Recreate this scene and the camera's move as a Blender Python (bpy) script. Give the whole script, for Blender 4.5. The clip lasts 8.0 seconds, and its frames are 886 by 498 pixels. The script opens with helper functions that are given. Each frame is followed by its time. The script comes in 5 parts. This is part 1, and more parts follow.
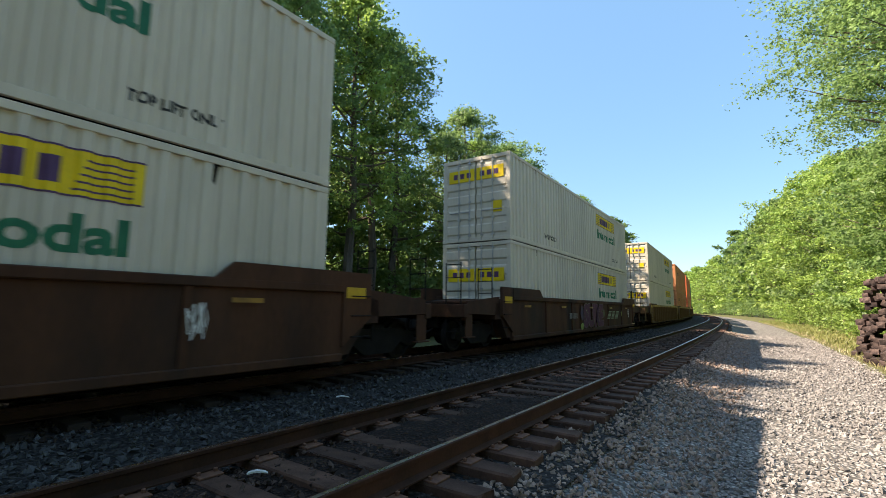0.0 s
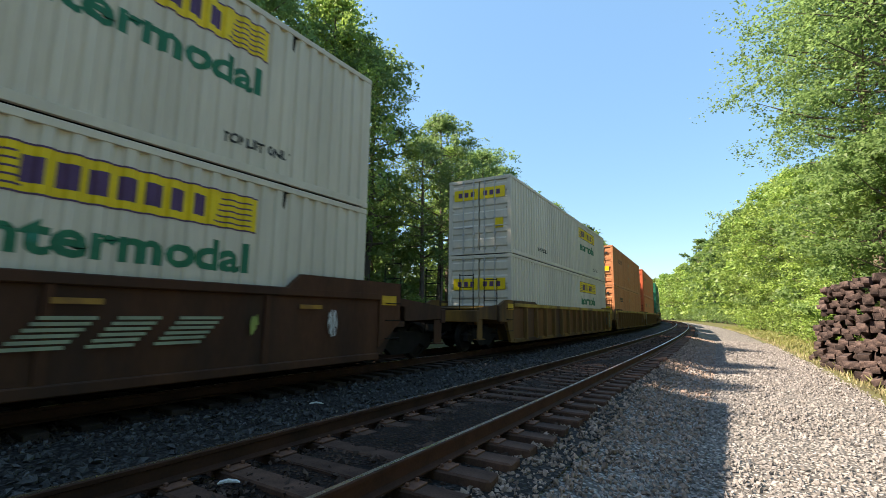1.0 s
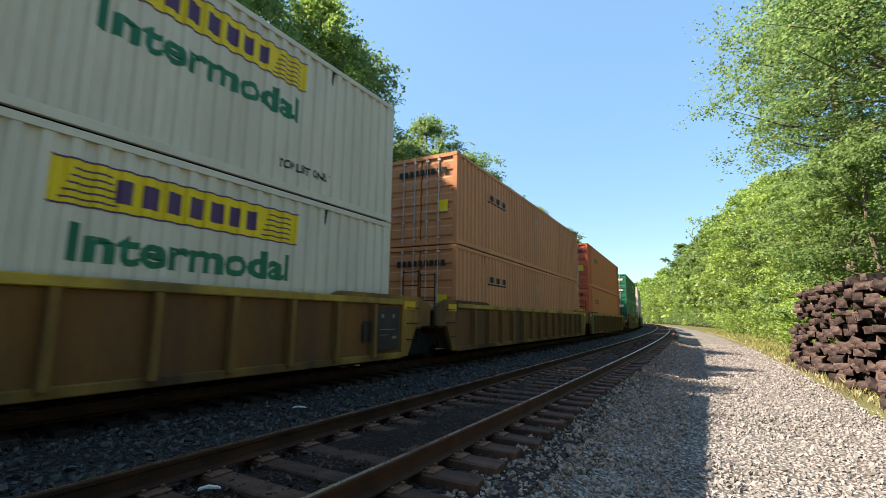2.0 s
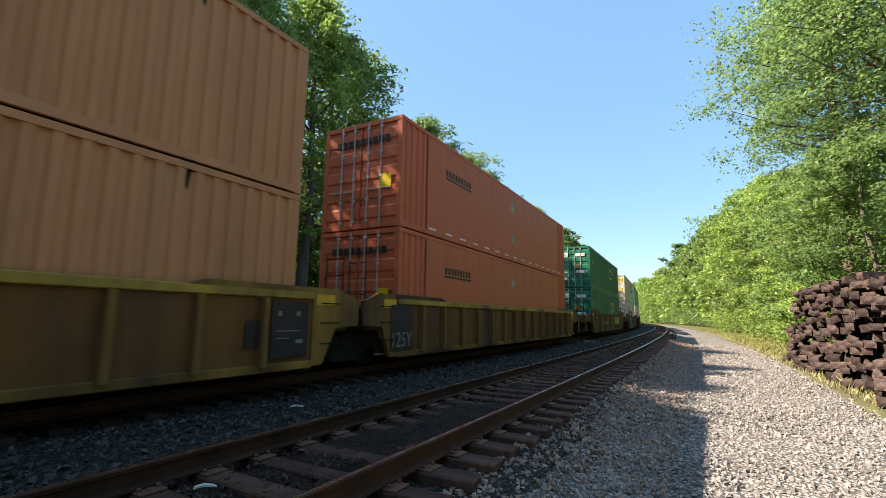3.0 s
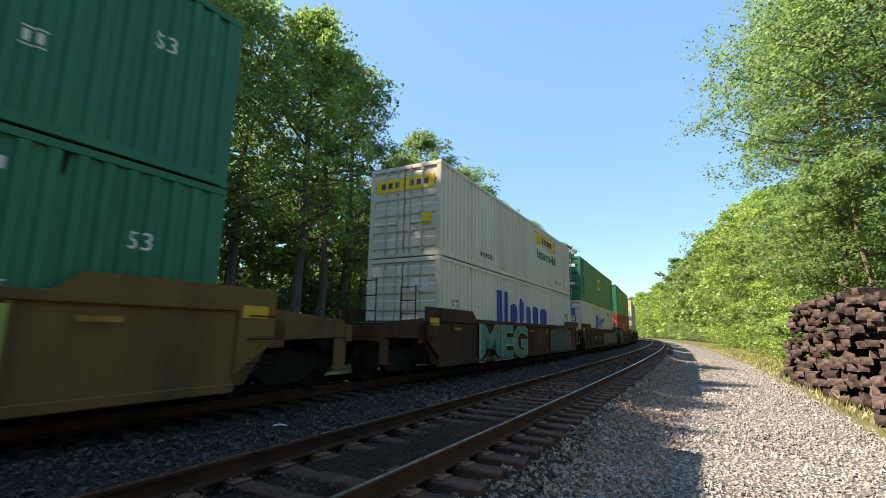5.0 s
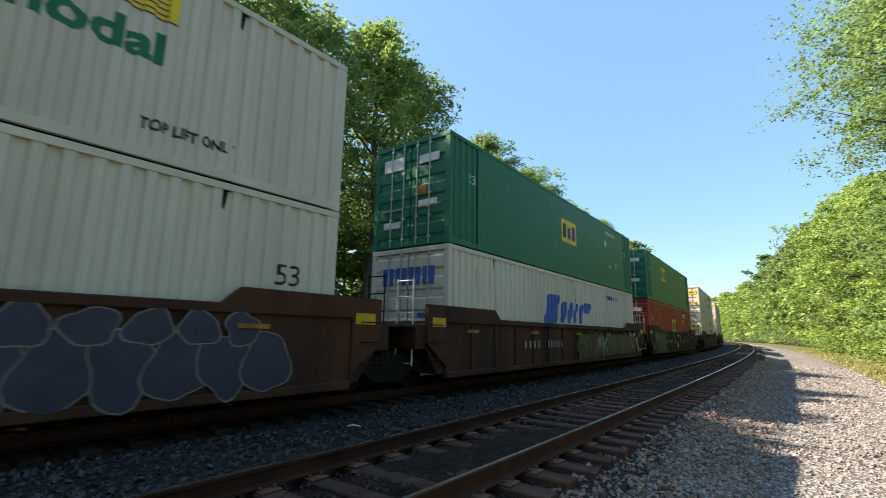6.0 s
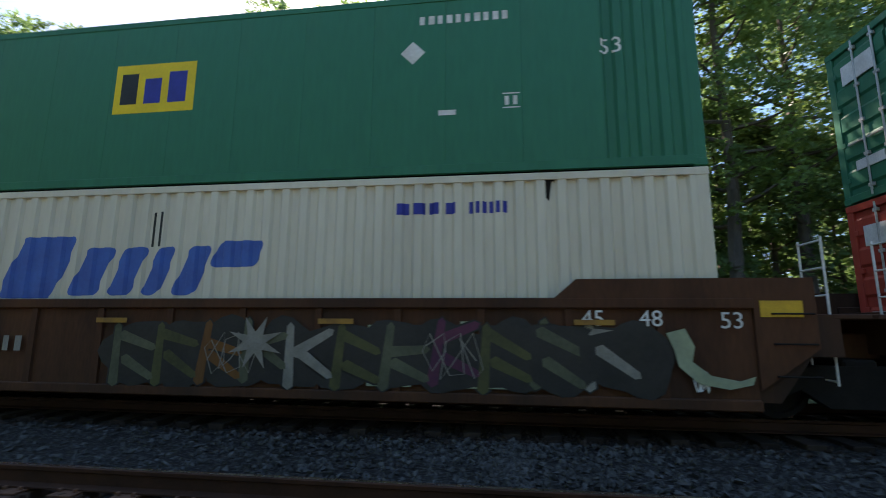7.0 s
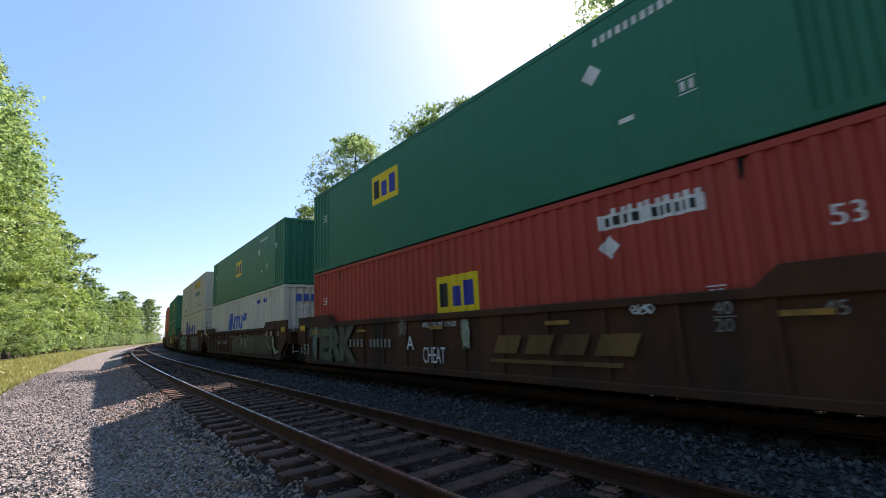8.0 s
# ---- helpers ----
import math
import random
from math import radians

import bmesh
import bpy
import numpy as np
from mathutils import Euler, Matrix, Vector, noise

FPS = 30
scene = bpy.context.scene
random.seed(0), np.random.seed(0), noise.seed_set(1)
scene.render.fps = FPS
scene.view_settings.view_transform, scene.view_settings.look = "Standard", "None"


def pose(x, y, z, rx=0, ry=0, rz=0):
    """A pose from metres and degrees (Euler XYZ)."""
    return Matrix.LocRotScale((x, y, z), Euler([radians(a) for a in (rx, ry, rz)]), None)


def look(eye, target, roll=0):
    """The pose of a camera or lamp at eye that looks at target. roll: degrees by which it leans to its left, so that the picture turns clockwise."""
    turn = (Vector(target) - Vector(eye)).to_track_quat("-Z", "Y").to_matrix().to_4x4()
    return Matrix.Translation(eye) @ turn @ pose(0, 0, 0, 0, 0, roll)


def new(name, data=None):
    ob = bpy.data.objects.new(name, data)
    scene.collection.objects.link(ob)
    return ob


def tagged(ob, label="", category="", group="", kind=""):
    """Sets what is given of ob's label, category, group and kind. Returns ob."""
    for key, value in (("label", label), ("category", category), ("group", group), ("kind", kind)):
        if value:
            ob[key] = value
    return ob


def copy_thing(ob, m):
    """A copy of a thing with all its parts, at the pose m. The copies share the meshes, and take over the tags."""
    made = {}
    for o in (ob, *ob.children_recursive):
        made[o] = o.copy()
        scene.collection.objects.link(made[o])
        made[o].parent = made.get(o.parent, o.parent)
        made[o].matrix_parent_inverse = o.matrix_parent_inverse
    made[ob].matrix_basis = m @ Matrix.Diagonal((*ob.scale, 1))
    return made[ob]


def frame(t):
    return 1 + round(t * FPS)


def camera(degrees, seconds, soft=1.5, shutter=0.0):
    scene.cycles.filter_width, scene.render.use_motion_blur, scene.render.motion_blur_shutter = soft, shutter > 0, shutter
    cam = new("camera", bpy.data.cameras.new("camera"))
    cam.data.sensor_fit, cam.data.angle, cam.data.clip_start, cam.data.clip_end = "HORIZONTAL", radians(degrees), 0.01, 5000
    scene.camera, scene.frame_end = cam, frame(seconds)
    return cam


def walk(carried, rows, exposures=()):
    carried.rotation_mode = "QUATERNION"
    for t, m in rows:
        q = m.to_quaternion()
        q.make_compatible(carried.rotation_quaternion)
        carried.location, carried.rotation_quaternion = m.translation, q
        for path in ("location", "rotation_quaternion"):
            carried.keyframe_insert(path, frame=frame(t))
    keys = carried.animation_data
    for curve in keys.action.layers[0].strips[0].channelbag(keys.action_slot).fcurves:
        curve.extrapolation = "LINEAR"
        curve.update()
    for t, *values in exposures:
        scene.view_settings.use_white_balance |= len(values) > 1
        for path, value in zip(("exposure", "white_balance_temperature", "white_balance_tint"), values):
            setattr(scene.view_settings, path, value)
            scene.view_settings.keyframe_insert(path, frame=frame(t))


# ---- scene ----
# The camera stands beside the line and turns with the train.
RADIUS = 872.33          # arc of the near rail
NEAR = 2.334             # from the camera to the near rail
CENTRE_Y = RADIUS + NEAR
GAUGE = 1.506            # between rail centres
BETWEEN = 3.174          # inner rail of the near track to the near rail of the train's track
TRAIN_U = -(GAUGE + BETWEEN + GAUGE / 2)
TRAIN_R = RADIUS - GAUGE - BETWEEN
SPEED = 22.22

cam = camera(87.8, 8.0, soft=0.6, shutter=0.09)
PATH = [
    (0.0, -0.020, -0.040, 1.170, -54.74, 7.25, 0.65),
    (0.5, -0.033, -0.025, 1.166, -56.49, 7.67, 0.70),
    (1.0, -0.040, -0.005, 1.164, -57.91, 7.96, 0.82),
    (1.5, -0.035, 0.018, 1.160, -58.96, 8.16, 0.90),
    (2.0, -0.040, 0.014, 1.155, -59.82, 8.41, 0.86),
    (3.5, 0.020, 0.008, 1.128, -60.16, 8.52, 0.80),
    (4.0, 0.150, -0.021, 1.132, -60.15, 9.23, 0.90),
    (5.5, 0.115, -0.075, 1.172, -60.05, 10.62, 0.98),
    (5.8, 0.104, -0.105, 1.180, -57.61, 10.72, 1.02),
    (6.0, 0.102, -0.098, 1.192, -52.04, 10.33, 0.98),
    (6.2, 0.104, -0.070, 1.195, -45.06, 10.44, 1.06),
    (6.4, 0.076, -0.016, 1.200, -36.77, 10.29, 1.20),
    (6.5, 0.045, 0.014, 1.200, -30.77, 10.15, 1.25),
    (6.6, 0.010, 0.042, 1.200, -23.88, 9.88, 1.08),
    (6.7, -0.040, 0.094, 1.194, -16.59, 9.76, 1.00),
    (6.8, -0.072, 0.135, 1.190, -8.88, 9.65, 0.80),
    (6.9, -0.088, 0.146, 1.192, -0.87, 9.52, 0.66),
    (7.0, -0.095, 0.130, 1.191, 7.37, 9.48, 0.36),
    (7.1, -0.102, 0.104, 1.188, 15.40, 9.41, 0.20),
    (7.2, -0.108, 0.082, 1.186, 23.60, 9.33, 0.40),
    (7.3, -0.104, 0.072, 1.190, 32.69, 9.24, 0.30),
    (7.4, -0.080, 0.052, 1.205, 40.39, 8.98, -0.20),
    (7.5, -0.060, 0.032, 1.240, 46.39, 8.40, -1.60),
    (7.6, -0.058, 0.026, 1.250, 49.26, 8.30, -2.00),
    (8.0, -0.048, 0.006, 1.270, 51.87, 9.51, -2.59),
]


def seen_from(x, y, z, yaw, pitch, roll):
    a, b = radians(yaw), radians(pitch)
    ahead = Vector((-math.sin(a) * math.cos(b), math.cos(a) * math.cos(b), math.sin(b)))
    eye = Vector((x, y, z))
    return look(eye, eye + 2 * ahead, roll)


walk(cam, [(t, seen_from(*row)) for t, *row in PATH], exposures=((0.0, 1.64, 7600, 14), (5.8, 1.64, 7600, 14), (6.9, 1.78, 7100, 23), (7.2, 1.78, 7100, 23), (7.5, 1.5, 6900, 27), (8.0, 1.42, 6900, 27)))

# ---- light ----
SUN_AZ, SUN_EL = 29.0, 43.0
world = bpy.data.worlds.new("sky")
scene.world = world
world.use_nodes = True
wn = world.node_tree.nodes
wl = world.node_tree.links
sky = wn.new("ShaderNodeTexSky")
sky.sky_type = "NISHITA"
sky.sun_disc = False
sky.sun_elevation = radians(SUN_EL)
sky.sun_rotation = radians(-SUN_AZ)
sky.air_density, sky.dust_density, sky.ozone_density = 0.92, 0.9, 1.0
wn["Background"].inputs["Strength"].default_value = 0.11
clear = wn.new("ShaderNodeHueSaturation")
clear.inputs["Saturation"].default_value = 1.3
wl.new(sky.outputs[0], clear.inputs["Color"])
azure = wn.new("ShaderNodeMix")
azure.data_type = "RGBA"
azure.inputs["Factor"].default_value = 0.55
azure.inputs["B"].default_value = (1.08, 2.2, 3.7, 1)
wl.new(clear.outputs[0], azure.inputs["A"])
wl.new(azure.outputs["Result"], wn["Background"].inputs["Color"])
sun_data = bpy.data.lights.new("sun", "SUN")
sun_data.energy, sun_data.angle, sun_data.color = 4.8, radians(0.5), (1.0, 0.94, 0.84)
sun = new("sun", sun_data)
sun_way = Vector((-math.sin(radians(SUN_AZ)) * math.cos(radians(SUN_EL)), math.cos(radians(SUN_AZ)) * math.cos(radians(SUN_EL)), math.sin(radians(SUN_EL))))
sun.matrix_world = look(sun_way * 60, (0, 0, 0))


# ---- materials ----
def surface(name, colour, other=None, rough=0.6, metal=0.0, scale=6.0, fine=60.0, mix=0.5, bump=0.15, depth=0.01, streak=1.0, island=0.0, per_object=0.0, grime=None, grime_at=0.62, cells=0.0):
    """Paint, steel, wood or stone: two sizes of variation, fine relief, and optional dirt; streak stretches the pattern
    upright; cells paints stones with shaded gaps.
    """
    m = bpy.data.materials.new(name)
    m.use_nodes = True
    nt = m.node_tree
    n, l = nt.nodes, nt.links
    bsdf = n["Principled BSDF"]
    bsdf.inputs["Metallic"].default_value = metal
    bsdf.inputs["Specular IOR Level"].default_value = 0.5 if metal > 0.5 else 0.22
    other = other or tuple(c * 0.7 for c in colour)
    tc = n.new("ShaderNodeTexCoord")
    mp = n.new("ShaderNodeMapping")
    mp.inputs["Scale"].default_value = (1, 1, 1 / streak)
    l.new(tc.outputs["Object"], mp.inputs["Vector"])
    big, small = n.new("ShaderNodeTexNoise"), n.new("ShaderNodeTexNoise")
    big.inputs["Scale"].default_value, small.inputs["Scale"].default_value = scale, fine
    big.inputs["Detail"].default_value, small.inputs["Detail"].default_value = 5, 3
    for t in (big, small):
        l.new(mp.outputs["Vector"], t.inputs["Vector"])
    add = n.new("ShaderNodeMath")
    add.operation = "MULTIPLY_ADD"
    l.new(small.outputs["Fac"], add.inputs[0])
    add.inputs[1].default_value = 0.45
    l.new(big.outputs["Fac"], add.inputs[2])
    ramp = n.new("ShaderNodeMapRange")
    ramp.inputs["From Min"].default_value, ramp.inputs["From Max"].default_value = 0.72 - mix * 0.45, 0.72 + mix * 0.45
    l.new(add.outputs[0], ramp.inputs["Value"])
    col = n.new("ShaderNodeMix")
    col.data_type = "RGBA"
    col.inputs["A"].default_value, col.inputs["B"].default_value = (*other, 1), (*colour, 1)
    l.new(ramp.outputs["Result"], col.inputs["Factor"])
    out = col.outputs["Result"]
    if grime:
        g = n.new("ShaderNodeTexNoise")
        g.inputs["Scale"].default_value, g.inputs["Detail"].default_value = scale * 0.6, 8
        off = n.new("ShaderNodeMapping")
        off.inputs["Location"].default_value = (7.3, 2.1, 4.4)
        off.inputs["Scale"].default_value = (1, 1, 1 / max(streak, 3))
        l.new(tc.outputs["Object"], off.inputs["Vector"])
        l.new(off.outputs["Vector"], g.inputs["Vector"])
        gr = n.new("ShaderNodeMapRange")
        gr.inputs["From Min"].default_value, gr.inputs["From Max"].default_value = grime_at - 0.12, grime_at + 0.12
        l.new(g.outputs["Fac"], gr.inputs["Value"])
        gm = n.new("ShaderNodeMix")
        gm.data_type = "RGBA"
        gm.inputs["B"].default_value = (*grime, 1)
        l.new(gr.outputs["Result"], gm.inputs["Factor"])
        l.new(out, gm.inputs["A"])
        out = gm.outputs["Result"]
    if island or per_object:
        src = n.new("ShaderNodeNewGeometry").outputs["Random Per Island"] if island else n.new("ShaderNodeObjectInfo").outputs["Random"]
        amount = island or per_object
        hv = n.new("ShaderNodeMapRange")
        hv.inputs["To Min"].default_value, hv.inputs["To Max"].default_value = 1 - amount, 1 + amount
        l.new(src, hv.inputs["Value"])
        hs = n.new("ShaderNodeHueSaturation")
        l.new(hv.outputs["Result"], hs.inputs["Value"])
        l.new(out, hs.inputs["Color"])
        out = hs.outputs["Color"]
    height = add.outputs[0]
    if cells:
        vor = n.new("ShaderNodeTexVoronoi")
        vor.inputs["Scale"].default_value = cells
        l.new(tc.outputs["Object"], vor.inputs["Vector"])
        grey = n.new("ShaderNodeRGBToBW")
        l.new(vor.outputs["Color"], grey.inputs["Color"])
        # colour falls off towards cell rims: painted shade in the gaps between stones
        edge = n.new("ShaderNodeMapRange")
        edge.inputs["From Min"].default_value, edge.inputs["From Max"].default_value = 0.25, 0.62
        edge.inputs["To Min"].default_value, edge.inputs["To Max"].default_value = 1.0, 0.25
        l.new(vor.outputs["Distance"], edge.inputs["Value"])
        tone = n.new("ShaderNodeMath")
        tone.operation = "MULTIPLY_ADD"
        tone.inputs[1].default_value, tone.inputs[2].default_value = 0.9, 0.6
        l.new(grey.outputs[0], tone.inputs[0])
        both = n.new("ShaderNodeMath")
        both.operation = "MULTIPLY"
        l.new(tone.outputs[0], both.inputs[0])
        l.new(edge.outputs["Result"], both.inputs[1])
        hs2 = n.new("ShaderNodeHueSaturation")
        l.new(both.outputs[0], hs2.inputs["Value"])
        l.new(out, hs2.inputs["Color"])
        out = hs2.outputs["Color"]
        height = both.outputs[0]
    l.new(out, bsdf.inputs["Base Color"])
    rr = n.new("ShaderNodeMapRange")
    rr.inputs["To Min"].default_value, rr.inputs["To Max"].default_value = min(1, rough + 0.15), max(0.05, rough - 0.1)
    l.new(add.outputs[0], rr.inputs["Value"])
    l.new(rr.outputs["Result"], bsdf.inputs["Roughness"])
    if bump:
        b = n.new("ShaderNodeBump")
        b.inputs["Strength"].default_value, b.inputs["Distance"].default_value = bump, depth
        l.new(height, b.inputs["Height"])
        l.new(b.outputs["Normal"], bsdf.inputs["Normal"])
    return m


def leafage(name, colour, other, through_light=0.52):
    m = bpy.data.materials.new(name)
    m.use_nodes = True
    n, l = m.node_tree.nodes, m.node_tree.links
    bsdf, out = n["Principled BSDF"], n["Material Output"]
    bsdf.inputs["Roughness"].default_value = 0.5
    rnd = n.new("ShaderNodeNewGeometry")
    obj = n.new("ShaderNodeObjectInfo")
    tc = n.new("ShaderNodeTexCoord")
    noise_tex = n.new("ShaderNodeTexNoise")
    noise_tex.inputs["Scale"].default_value = 0.35
    l.new(tc.outputs["Object"], noise_tex.inputs["Vector"])
    mix = n.new("ShaderNodeMix")
    mix.data_type = "RGBA"
    mix.inputs["A"].default_value, mix.inputs["B"].default_value = (*colour, 1), (*other, 1)
    s = n.new("ShaderNodeMath")
    s.operation = "MULTIPLY_ADD"
    s.inputs[1].default_value = 0.55
    l.new(rnd.outputs["Random Per Island"], s.inputs[0])
    l.new(noise_tex.outputs["Fac"], s.inputs[2])
    s2 = n.new("ShaderNodeMath")
    s2.operation = "SUBTRACT"
    s2.inputs[1].default_value = 0.28
    s2.use_clamp = True
    l.new(s.outputs[0], s2.inputs[0])
    l.new(s2.outputs[0], mix.inputs["Factor"])
    hv = n.new("ShaderNodeMapRange")
    hv.inputs["To Min"].default_value, hv.inputs["To Max"].default_value = 0.75, 1.3
    l.new(obj.outputs["Random"], hv.inputs["Value"])
    hs = n.new("ShaderNodeHueSaturation")
    l.new(hv.outputs["Result"], hs.inputs["Value"])
    l.new(mix.outputs["Result"], hs.inputs["Color"])
    l.new(hs.outputs["Color"], bsdf.inputs["Base Color"])
    tr = n.new("ShaderNodeBsdfTranslucent")
    l.new(hs.outputs["Color"], tr.inputs["Color"])
    ms = n.new("ShaderNodeMixShader")
    ms.inputs[0].default_value = through_light
    l.new(bsdf.outputs[0], ms.inputs[1])
    l.new(tr.outputs[0], ms.inputs[2])
    l.new(ms.outputs[0], out.inputs["Surface"])
    return m


